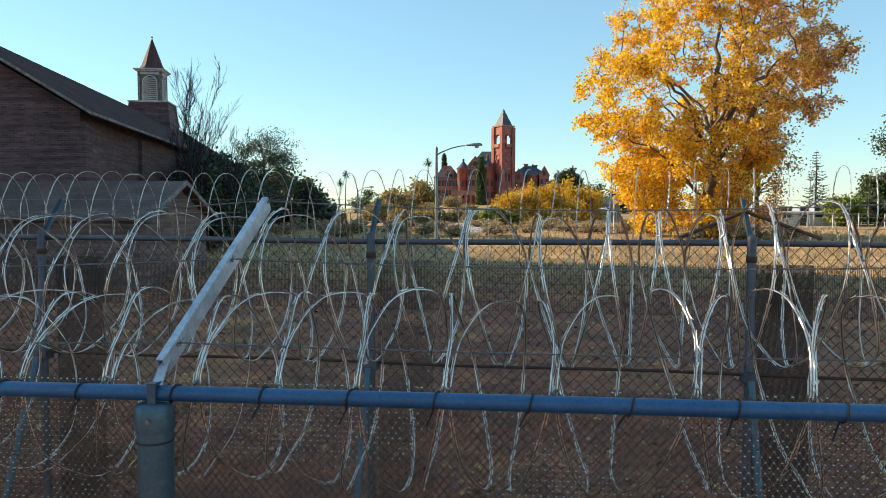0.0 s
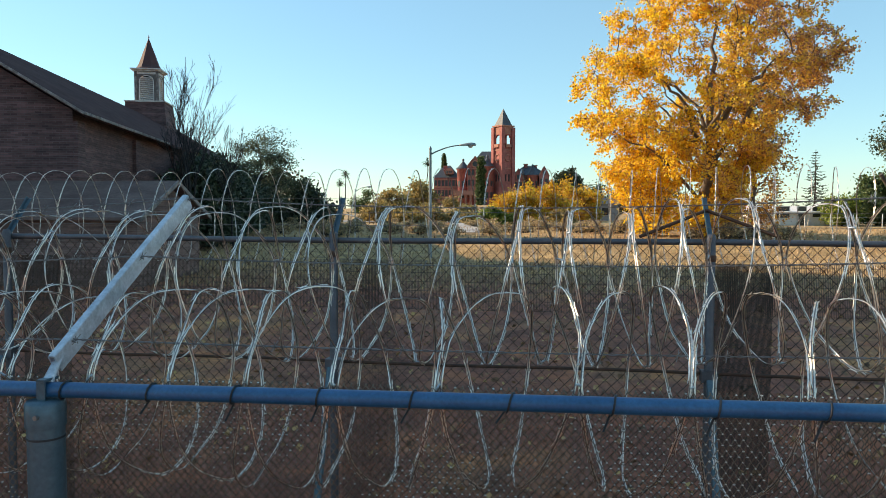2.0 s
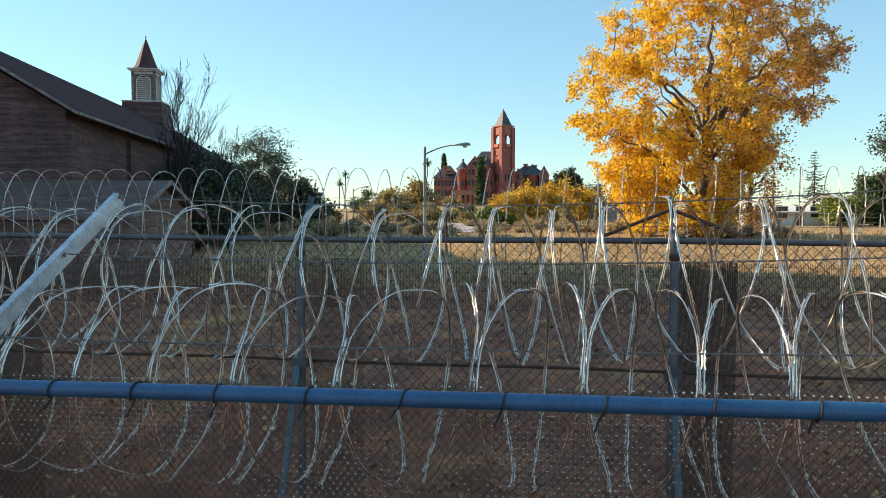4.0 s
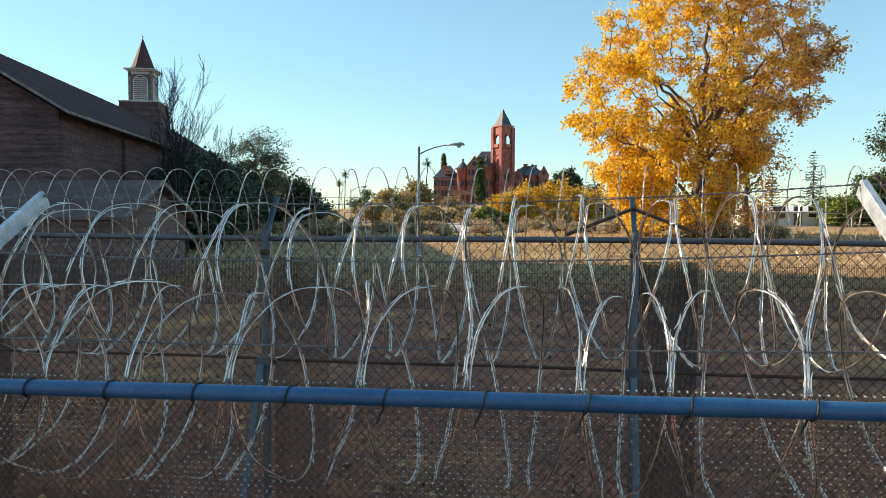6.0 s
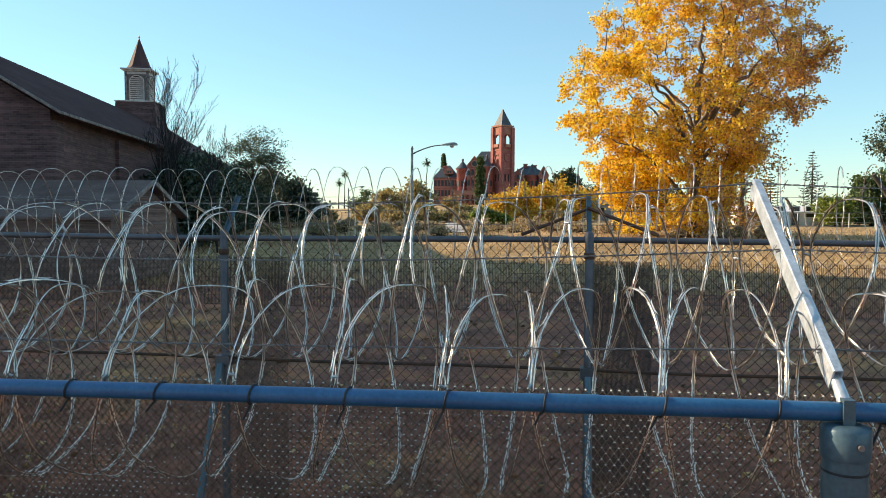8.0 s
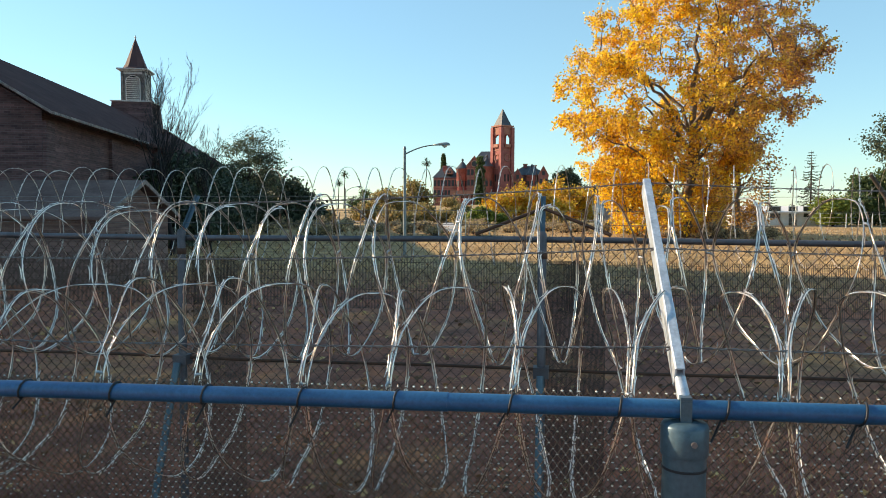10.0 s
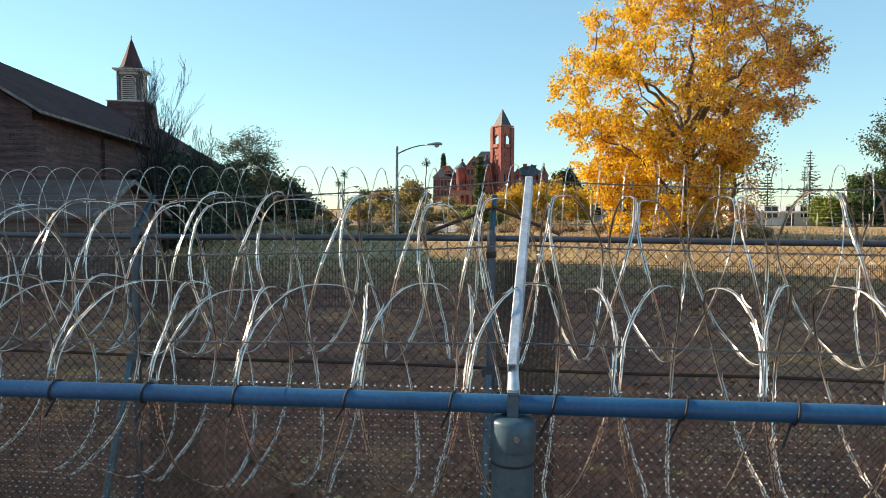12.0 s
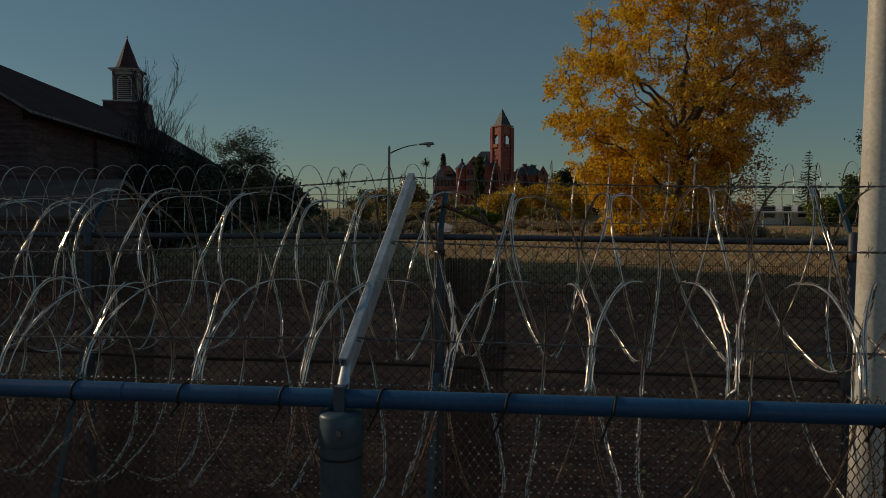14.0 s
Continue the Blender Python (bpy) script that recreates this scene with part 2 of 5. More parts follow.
def quads_mesh(name, pts, mat):
    """pts: (n, 4, 3) array of separate leaves."""
    n = len(pts)
    me = bpy.data.meshes.new(name)
    me.from_pydata(pts.reshape(-1, 3).tolist(), [], np.arange(4 * n).reshape(-1, 4).tolist())
    me.materials.append(mat)
    me.update()
    return me


def leaf_quads(rng, centres, size, flat=0.0, aspect=0.75):
    """One leaf at each centre, turned at random; flat pulls the leaves level."""
    n = len(centres)
    nrm = rng.normal(size=(n, 3))
    nrm[:, 2] = np.abs(nrm[:, 2]) + flat
    nrm /= np.linalg.norm(nrm, axis=1)[:, None]
    t = np.cross(nrm, rng.normal(size=(n, 3)))
    t /= np.linalg.norm(t, axis=1)[:, None] + 1e-9
    b = np.cross(nrm, t)
    s = size * rng.uniform(0.6, 1.3, (n, 1))
    fold = nrm * s * 0.25
    return np.stack([centres - t * s, centres - b * s * aspect + fold * 0.6, centres + t * s, centres + b * s * aspect + fold], 1)


# ---- ground ----
def ground_z(x, y):
    """Level yard, then a field that climbs slowly to the castle's hill."""
    z = 0.0
    if y > 8:
        z = 1.25 * min(1.0, (y - 8) / 46.0)
    if y > 60:
        z += (min(y, 90) - 60) * 0.004
    h = math.exp(-(((x + 22) / 75) ** 2 + ((y - 290) / 95) ** 2))
    z += 3.6 * h
    if y > 8:
        z += 0.06 * noise.noise(Vector((x * 0.25, y * 0.25, 0))) * min(1, (y - 8) / 10)
    return z


def build_ground():
    xs = sorted(set([-2500, -1400, -700, -400, -250] + list(range(-180, 181, 12)) + list(range(-36, 40, 2)) + [250, 400, 700, 1400, 2500]))
    ys = sorted(set([-2500, -1000, -400, -150, -60, -25, -10] + list(range(-6, 70, 2)) + list(range(70, 400, 12)) + [450, 600, 900, 1400, 2500]))
    mb = MB()
    mb.v = [(x, y, ground_z(x, y)) for y in ys for x in xs]
    nx = len(xs)
    mb.f = [(j * nx + i, j * nx + i + 1, (j + 1) * nx + i + 1, (j + 1) * nx + i) for j in range(len(ys) - 1) for i in range(nx - 1)]
    mb.smooth = [True] * len(mb.f)
    m, nt, b = base("ground_soil_and_grass", 0.95)
    co = nt.nodes.new("ShaderNodeTexCoord").outputs["Object"]
    sep = nt.nodes.new("ShaderNodeSeparateXYZ")
    nt.links.new(co, sep.inputs[0])
    broad = noise_tex(nt, 0.22, 6, 0.65)
    fine = noise_tex(nt, 9, 8, 0.8)
    soil = ramp(nt, broad, [(0.3, (0.25, 0.070, 0.045)), (0.52, (0.37, 0.125, 0.074)), (0.70, (0.60, 0.28, 0.115))])
    grass = ramp(nt, broad, [(0.3, (0.31, 0.20, 0.09)), (0.48, (0.43, 0.275, 0.125)), (0.6, (0.53, 0.36, 0.18)), (0.75, (0.46, 0.27, 0.16))])
    patch = ramp(nt, noise_tex(nt, 1.1, 5, 0.7), [(0.32, (0.42, 0.40, 0.40)), (0.5, (0.85, 0.85, 0.85)), (0.66, (1.35, 1.25, 0.95))])
    wob = noise_tex(nt, 0.35, 4, 0.6)
    add = nt.nodes.new("ShaderNodeMath")
    add.operation = "MULTIPLY_ADD"
    nt.links.new(wob, add.inputs[0])
    add.inputs[1].default_value = 4.0
    nt.links.new(sep.outputs[1], add.inputs[2])
    edge = nt.nodes.new("ShaderNodeMapRange")
    edge.inputs["From Min"].default_value, edge.inputs["From Max"].default_value = 24.0, 33.0
    nt.links.new(add.outputs[0], edge.inputs["Value"])
    col = mixc(nt, edge.outputs[0], soil, grass)
    g = ramp(nt, fine, [(0.25, (0.5, 0.5, 0.5)), (0.75, (1.35, 1.35, 1.3))])
    nt.links.new(mixc(nt, 1.0, mixc(nt, 1.0, col, patch, "MULTIPLY"), g, "MULTIPLY"), b.inputs["Base Color"])
    bump(nt, b, fine, 0.8, 0.06)
    single("ground", mb, m, "bare brown soil and dry grass rising towards a hill", "ground", kind="structure")


build_ground()

# ---- near fence: pipe rail, posts, outrigger arms, fine fabric ----
NY = 1.945                       # y of the rail's axis
RAIL_R = 0.0225


def rail_z(x):
    return 2.459 + 0.0124 * x - RAIL_R


def fabric_mesh(x0, x1, z0, top, cell_w, cell_h, y, r, n=4, amp=0.004):
    """Chain link: zigzag wires, each hooked into its neighbours, with knuckled tops."""
    mb = MB()
    k = 0
    x = x0
    while x < x1:
        zt = top(x) if callable(top) else top
        rows = int((zt - z0) / (cell_h / 2))
        pts = []
        for i in range(rows + 1):
            side = (i + k) % 2
            pts.append((x + (cell_w / 2) * (1 if side else -1) * 1.04, y + (amp if side else -amp), zt - i * cell_h / 2))
        mb.tube([(pts[0][0] - cell_w * 0.12, pts[0][1] + amp, pts[0][2] + cell_h * 0.10)] + pts, r, n, cap=False, smooth=True)
        x += cell_w
        k += 1
    return mb


def build_near_fence():
    f = thing("chain_link_fence", "galvanized chain link fence with pipe rail and angled arms", "fence")
    for x in (-4.168, -1.118, 1.932, 4.982):
        zr = rail_z(x)
        mb = MB().lathe([(0.050, 0.0), (0.050, zr - 0.036)], 28, (x, NY - 0.012, 0))
        post = part("post", mb, POST_STEEL, f, "thick blue-grey pipe post")
        zc = zr - 0.028
        cap = MB().lathe([(0.0535, -0.075), (0.0545, -0.07), (0.0545, -0.008), (0.050, 0.0), (0.030, 0.004)], 28, (x, NY - 0.012, zc))
        part("cap", cap, POST_STEEL, post, "pressed steel post cap")
        part("bolt", MB().tube([(x + 0.012, NY - 0.064, zc - 0.036), (x + 0.012, NY - 0.074, zc - 0.036)], 0.007, 8), WIRE, post)
        lug = MB().box(x - 0.013, x + 0.013, NY - 0.031, NY - 0.0245, zc, zr + 0.026).box(x - 0.013, x + 0.013, NY - 0.031, NY + 0.03, zr + 0.0265, zr + 0.034)
        part("lug", lug, POST_STEEL, post, "upright steel lug in front of the rail")
        part("tie_band", MB().lathe([(0.0515, -0.003), (0.0525, 0.0), (0.0515, 0.003)], 24, (x, NY - 0.012, zc - 0.105)), TIE, post)
        # the arm: a channel that leans out over the far side
        a, e = Vector((x - 0.006, 1.998, 2.502 + 0.0124 * (x + 1.118))), Vector((x + 0.002, 2.775, 2.978 + 0.0124 * (x + 1.118)))
        d = (e - a).normalized()
        side = Vector((1, 0, 0))
        up = side.cross(d)
        arm = MB()
        prof = [(-0.013, -0.034), (-0.009, -0.034), (-0.008, 0.020), (0.008, 0.020), (0.009, -0.034), (0.013, -0.034), (0.013, 0.022), (0.010, 0.025), (-0.010, 0.025), (-0.013, 0.022)]
        n = len(prof)
        vs = []
        for q, wd in ((-0.02, 0.9), (0.07, 1.0), (0.5, 1.0), (1.0, 1.0)):
            c = a.lerp(e, q)
            vs += [c + side * px_ * wd + up * pz for px_, pz in prof]
        fs = [(i + j * n, (i + 1) % n + j * n, (i + 1) % n + (j + 1) * n, i + (j + 1) * n) for j in range(3) for i in range(n)]
        fs += [tuple(range(n))[::-1], tuple(3 * n + i for i in range(n))]
        arm.add(vs, fs)
        arm_ob = part("arm", arm, ARM_STEEL, f, "pressed steel outrigger arm leaning away over the fence")
        part("foot", MB().tube([(x, NY + 0.0, zr + 0.02), tuple(a + d * 0.02)], [0.016, 0.012], 8), ARM_STEEL, arm_ob)
        for q in (0.07, 0.55, 0.985):
            c = a.lerp(e, q)
            part("clip", MB().tube([tuple(c + side * 0.024 + up * 0.006), tuple(c + up * 0.019), tuple(c - side * 0.024 + up * 0.006)], 0.0025, 6), WIRE, arm_ob)
    # rail in lengths, joined by sleeves
    cuts = [-5.2, 1.30, 5.6]
    for i in range(2):
        x0, x1 = cuts[i], cuts[i + 1]
        rr = RAIL_R * (0.99 if i == 0 else 1.01)
        part("top_rail", MB().tube([(x0, NY, rail_z(x0)), (0.5 * (x0 + x1), NY, rail_z(0.5 * (x0 + x1))), (x1, NY, rail_z(x1))], rr, 28), GALV_PAINT, f, "long grey-blue steel pipe along the top")
    part("sleeve", MB().tube([(1.24, NY, rail_z(1.24)), (1.37, NY, rail_z(1.37))], RAIL_R * 1.07, 28), GALV_PAINT, f, "short pipe sleeve over the rail joint")
    rng = random.Random(4)
    x = -4.6
    while x < 5.2:
        zr = rail_z(x)
        pts = []
        lean = rng.uniform(0.018, 0.03)
        for k in range(9):
            a = radians(-150 + k * 300 / 8)
            pts.append((x + lean * (k / 8 - 0.5), NY - math.cos(a) * (RAIL_R + 0.004), zr + math.sin(a) * (RAIL_R + 0.004)))
        pts.append((x - lean * 1.2, NY - 0.004, zr - 0.05 - rng.uniform(0, 0.03)))
        part("tie_wire", MB().tube(pts, 0.0029, 6), TIE, f)
        x += 0.27 + rng.uniform(-0.03, 0.03)
    fab = fabric_mesh(-3.6, 4.9, 0.03, lambda x: rail_z(x) + 0.028, 0.0103, 0.029, NY + 0.034, 0.0018, 3, 0.0035)
    glints = MB()
    # pale specks on crossings of the upper rows, glints put into the colour
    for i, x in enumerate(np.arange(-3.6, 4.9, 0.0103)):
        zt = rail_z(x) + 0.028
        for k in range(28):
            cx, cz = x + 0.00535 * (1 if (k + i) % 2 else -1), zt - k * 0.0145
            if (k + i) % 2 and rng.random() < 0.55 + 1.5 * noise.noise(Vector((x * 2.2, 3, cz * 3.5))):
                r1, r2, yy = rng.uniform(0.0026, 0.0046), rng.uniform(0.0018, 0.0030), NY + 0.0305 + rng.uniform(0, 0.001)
                glints.add([(cx - r1, yy, cz), (cx + r1, yy, cz), (cx, yy - r1, cz), (cx, yy + r1, cz), (cx, yy, cz - r2), (cx, yy, cz + r2)],
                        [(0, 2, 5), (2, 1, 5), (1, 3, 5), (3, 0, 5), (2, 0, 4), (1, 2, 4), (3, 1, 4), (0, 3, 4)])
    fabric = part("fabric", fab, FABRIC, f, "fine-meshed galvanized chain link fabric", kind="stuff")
    part("wire_glint", glints, GLINT_TWIST, fabric, "pale specks painted as glints on the wire crossings", kind="stuff")
    # barbed wire strands along the arms: two plies, sagging between them
    for q, sag in ((0.07, 0.016), (0.55, 0.034), (0.985, 0.052)):
        mb = MB()
        y, z = 1.998 + 0.777 * q, 2.502 + 0.476 * q + 0.0124 * 1.118 + 0.014

        def hang(x0):
            return z + 0.0124 * x0 - sag * (1 - ((x0 + 1.118) % 3.05 / 1.525 - 1) ** 2)
        for ply in (0, math.pi):
            mb.tube([(x0, y + 0.0022 * math.sin(x0 * 105 + ply), hang(x0) + 0.0022 * math.cos(x0 * 105 + ply)) for x0 in np.arange(-4.2, 5.2, 0.015)], 0.0016, 4, cap=False)
        for x0 in np.arange(-4.1, 5.1, 0.125):
            for s in (1, -1):
                mb.tube([(x0 - 0.005 * s, y - 0.013, hang(x0) - 0.014 * s), (x0 + 0.005 * s, y + 0.013, hang(x0) + 0.014 * s)], 0.0012, 4)
        part("barbed_wire", mb, WIRE, f, "dull barbed wire strand")


build_near_fence()


# ---- razor wire ----
def razor_coil(nodes, cy, cz, ry, rz, clip_at, seed, label, slope=0.0, step=0.013, half=0.0043, barb=0.100, spike=0.033, rough=1.0, hold_far=0.35, clips=True, lean=0.0):
    """Concertina coil of barbed tape. Neighbouring turns are clipped together in pairs, three times a turn; nodes are the x of the
    pairs, clip_at their angle from the top towards the yard."""
    rng = random.Random(seed)
    coil = thing("razor_wire_coil", label, "razor wire", "razor wire coils")
    nodes = sorted(nodes, reverse=True)
    turns = 2 * (len(nodes) - 1)
    jit = [(rng.uniform(-0.016, 0.016) * rough, rng.uniform(-0.016, 0.016) * rough, rng.uniform(-0.016, 0.016) * rough) for _ in range(turns + 3)]
    ph, th0 = rng.uniform(0, 6), radians(clip_at)

    def along(k):
        """x of the undisturbed helix at turn k, and the length of a turn there."""
        q = max(0.0, min(len(nodes) - 1.001, (k - 0.5) / 2))
        i = int(q)
        return nodes[i] + (nodes[i + 1] - nodes[i]) * ((k - 0.5) / 2 - i), (nodes[i] - nodes[i + 1]) / 2

    def at(th):
        k = th / (2 * math.pi)
        i = int(k)
        w = k - i
        w = w * w * (3 - 2 * w)
        jr, jx, jz = [(1 - w) * p + w * q for p, q in zip(jit[i], jit[i + 1])]
        x, pitch = along(k - clip_at / 360)
        near = 0.5 + 0.5 * math.cos(th - th0)
        hold = hold_far + (0.92 - hold_far) * near if clips else 0.16
        # between two clips a turn goes over from one neighbour to the other; above the near clip the pair stays together over the top
        w, n = math.modf((th - th0) / (2 * math.pi / 3) + 3)
        g = min(1.0, w / 0.8) if int(n) % 3 == 2 else w
        g = 0.35 * g + 0.65 * g * g * (3 - 2 * g)
        x += -0.5 * pitch * hold * (1 - 2 * g) * (1 if int(n) % 2 else -1) + jx * (1 - 0.8 * near) + lean * (1 - near)
        wob = 0.004 * math.sin(7 * th + ph) * rough
        return Vector((x, cy - (ry + jr + wob) * math.sin(th), cz + slope * x + jz + (rz + jr + wob) * math.cos(th)))

    n = int(turns * math.pi * (ry + rz) * 1.12 / step)
    P = [at(turns * 2 * math.pi * i / n) for i in range(n + 1)]
    rib, core = MB(), MB()
    V, Fc = rib.v, rib.f
    every = max(2, round(barb / step))
    tw, last = 0.0, None
    for i, p in enumerate(P):
        t = (P[min(i + 1, n)] - P[max(i - 1, 0)]).normalized()
        rad = Vector((0, p.y - cy, p.z - cz - slope * p.x)).normalized()
        b = t.cross(rad).normalized()
        tw = 0.95 * tw + rng.uniform(-0.26, 0.26)
        s = b * math.cos(tw) + rad * math.sin(tw)
        u = t.cross(s)
        k = len(V)
        # two flanges, folded up from the core
        V.extend([tuple(p - s * half + u * 0.0022), tuple(p - s * half * 0.36), tuple(p + s * half * 0.36), tuple(p + s * half + u * 0.0022)])
        if last is not None:
            Fc.extend([(last, last + 1, k + 1, k), (last + 2, last + 3, k + 3, k + 2)])
        last = k
        if i % every == every // 2 and 1 < i < n - 1:
            tip = rng.uniform(-0.35, 0.35)
            for sg in (1, -1):
                e = (s * math.cos(tip) + u * math.sin(tip)) * sg
                k = len(V)
                V.extend([tuple(p - t * spike + e * (half + 0.17 * spike * rng.uniform(0.5, 1.1))), tuple(p - t * 0.34 * spike + e * half * 1.35), tuple(p + t * 0.34 * spike + e * half * 1.35),
                          tuple(p + t * spike + e * (half + 0.17 * spike * rng.uniform(0.5, 1.1))), tuple(p + t * 0.42 * spike + e * half * 0.5), tuple(p - t * 0.42 * spike + e * half * 0.5)])
                Fc.extend([(k, k + 1, k + 5), (k + 1, k + 2, k + 4, k + 5), (k + 2, k + 3, k + 4)])
    rib.smooth = [False] * len(Fc)
    part("ribbon", rib, RAZOR, coil, "bright barbed steel tape")
    core.tube(P[::2], half * 0.34, 4, cap=False)
    part("core_wire", core, WIRE, coil, "dull spring wire core")
    for j in range(turns * 3 // 2 if clips else 0):
        th = th0 + j * 4 * math.pi / 3
        if th + 2 * math.pi > turns * 2 * math.pi:
            continue
        p, q = at(th), at(th + 2 * math.pi)
        if (p - q).length < 0.03:
            part("clip", MB().tube([tuple(p), tuple(p.lerp(q, 0.5) + Vector((0, -0.003, 0.002))), tuple(q)], 0.0042, 6), GALV, coil)
    return coil


# x of the clipped pairs along each coil, uneven as the coil was pulled out
LOW = [-3.30, -3.01, -2.72, -2.44, -2.16, -1.87, -1.59, -1.31, -1.03, -0.78, -0.54, -0.285, 0.01, 0.39, 0.68, 0.975, 1.20, 1.53, 1.81, 2.17, 2.51, 2.83, 3.11, 3.42, 3.70, 4.02, 4.31, 4.60]
HIGH = [-3.48, -3.21, -2.95, -2.68, -2.41, -2.14, -1.88, -1.62, -1.35, -1.08, -0.83, -0.58, -0.31, -0.05, 0.20, 0.37, 0.59, 0.76, 1.00, 1.30, 1.57, 1.77, 2.00, 2.28, 2.60, 2.91, 3.21, 3.50, 3.78, 4.05, 4.36, 4.64]
razor_coil(LOW, 2.30, 2.385, 0.300, 0.305, 76, 11, "tight coil of bright razor wire behind the rail", 0.0124, hold_far=0.5, lean=0.04)
razor_coil(HIGH, 2.86, 2.655, 0.290, 0.298, 45, 5, "coil of bright razor wire hanging under the arm tips", 0.0124, hold_far=0.85, lean=0.04)
razor_coil([-6.9 + 0.468 * i for i in range(31)], 6.52, 2.885, 0.27, 0.42, 60, 23, "slender razor wire coil along the second fence", 0.0, 0.022, 0.0030, 0.10, 0.050, 0.8, 0.15, False)

# ---- second fence ----
FY = 5.995


def build_far_fence():
    f = thing("security_fence", "tall grey security fence with dense mesh and coarse chain link", "fence")
    xs = [-7.51, -4.495, -1.482, 1.531, 4.545, 7.56]
    for x in xs:
        post = part("post", MB().lathe([(0.034, 0), (0.034, 2.74), (0.024, 2.76), (0.0, 2.765)], 20, (x, FY - 0.05, 0)), OLDPIPE, f, "dull grey pipe post")
        part("collar", MB().lathe([(0.038, 0), (0.041, 0.004), (0.041, 0.046), (0.038, 0.05)], 18, (x, FY - 0.05, 2.55)), RUST, post)
        part("clamp", MB().box(x - 0.06, x + 0.06, FY - 0.115, FY - 0.0, 1.615, 1.70), OLDPIPE, post, "boxy grey rail clamp")
        arm = MB()
        m = Matrix.Translation((x, FY - 0.03, 2.70)) @ Euler((-math.atan2(0.29, 0.34), 0, 0)).to_matrix().to_4x4()
        arm.box(-0.020, 0.020, -0.006, 0.0, 0, 0.45, m).box(-0.020, -0.016, -0.03, -0.0062, 0, 0.45, m)
        part("arm", arm, POST_STEEL, f, "flat steel arm leaning out from the post top")
        br = MB().tube([(x - 0.005, FY - 0.14, 1.64), (x - 0.005, FY - 0.14 - 0.62, 0.0)], 0.030, 14)
        part("brace", br, POST_STEEL, f, "sloping pale blue pipe brace")
    part("top_rail", MB().tube([(x, FY, 2.692 + 0.006 * math.sin(x * 1.1)) for x in np.arange(-7.6, 7.7, 0.3)], 0.024, 14), OLDPIPE, f, "dull grey pipe top rail")
    part("mid_rail", MB().tube([(x, FY - 0.03, 1.672 + 0.006 * math.sin(x * 2.1)) for x in np.arange(-7.6, 7.7, 0.3)], 0.013, 8), RUST, f, "thin rusty middle rail")
    fab = fabric_mesh(-7.5, 7.6, 0.02, 2.715, 0.0465, 0.095, FY + 0.04, 0.0036, 4, 0.006)
    part("fabric", fab, FAR_WIRE, f, "dark coarse chain link fabric", kind="stuff")
    # dense welded mesh: a strip along the top, lapped at each post by a darker full-height sheet
    for i in range(len(xs) - 1):
        y = FY + 0.06 + 0.012 * (i % 2)
        mb = MB()
        for x in np.arange(xs[i], xs[i + 1], 0.0127):
            mb.box(x, x + 0.0026, y, y + 0.003, 2.11, 2.525)
        for z in np.arange(2.115, 2.52, 0.0762):
            mb.box(xs[i], xs[i + 1], y + 0.003, y + 0.006, z, z + 0.003)
        part("mesh_strip", mb, MESH_WIRE, f, "dense welded wire mesh strip", kind="stuff")
        lap = MB()
        for x in np.arange(xs[i] + 0.03, xs[i] + 0.50, 0.0065):
            lap.box(x, x + (0.0036 if i == 3 else 0.0015), y + 0.024, y + 0.027, 0.02, 2.525)
        part("mesh_lap", lap, LAP_WIRE, f, "close-woven mesh sheet beside the post", kind="stuff")
    for q, dz in ((0.3, 0.10), (0.62, 0.21), (0.95, 0.325)):
        part("barbed_wire", MB().tube([(x, FY - 0.03 + 0.29 * q, 2.70 + dz + 0.012) for x in np.arange(-7.6, 7.7, 0.2)], 0.0019, 5), WIRE, f)
    for s in (-1, 1):
        part("stay", MB().tube([(1.531, FY + 0.16, 2.945), (1.531 + s * 0.53, FY + 0.02, 2.735)], 0.014, 8), RUST, f, "rusty dark stay from arm tip to rail")


build_far_fence()

# pale pole between the fences
pole = thing("light_pole", "tall pale painted tapering steel pole between the fences", "pole")
part("shaft", MB().tube([(3.83, 3.82, 0.0), (3.845, 3.82, 3.0), (3.87, 3.82, 7.5)], [0.078, 0.066, 0.05], 24), PAINT_POLE, pole)
part("base_flange", MB().lathe([(0.15, 0), (0.15, 0.02), (0.09, 0.04), (0.082, 0.05)], 20, (3.83, 3.82, 0)), PAINT_POLE, pole)


# ---- church ----
LOUVRE_WHITE = plain("white_louvre_paint", (0.62, 0.59, 0.56), (0.82, 0.80, 0.77), 4, 0.6, 0, 25, 0.2, 0.005)
CH = Matrix(((-0.2683, -0.9633, 0, -17.32), (0.9633, -0.2683, 0, 25.18), (0, 0, 1, 0), (0, 0, 0, 1)))
# local: x along the nave away from the yard, y to the ridge and beyond, z up


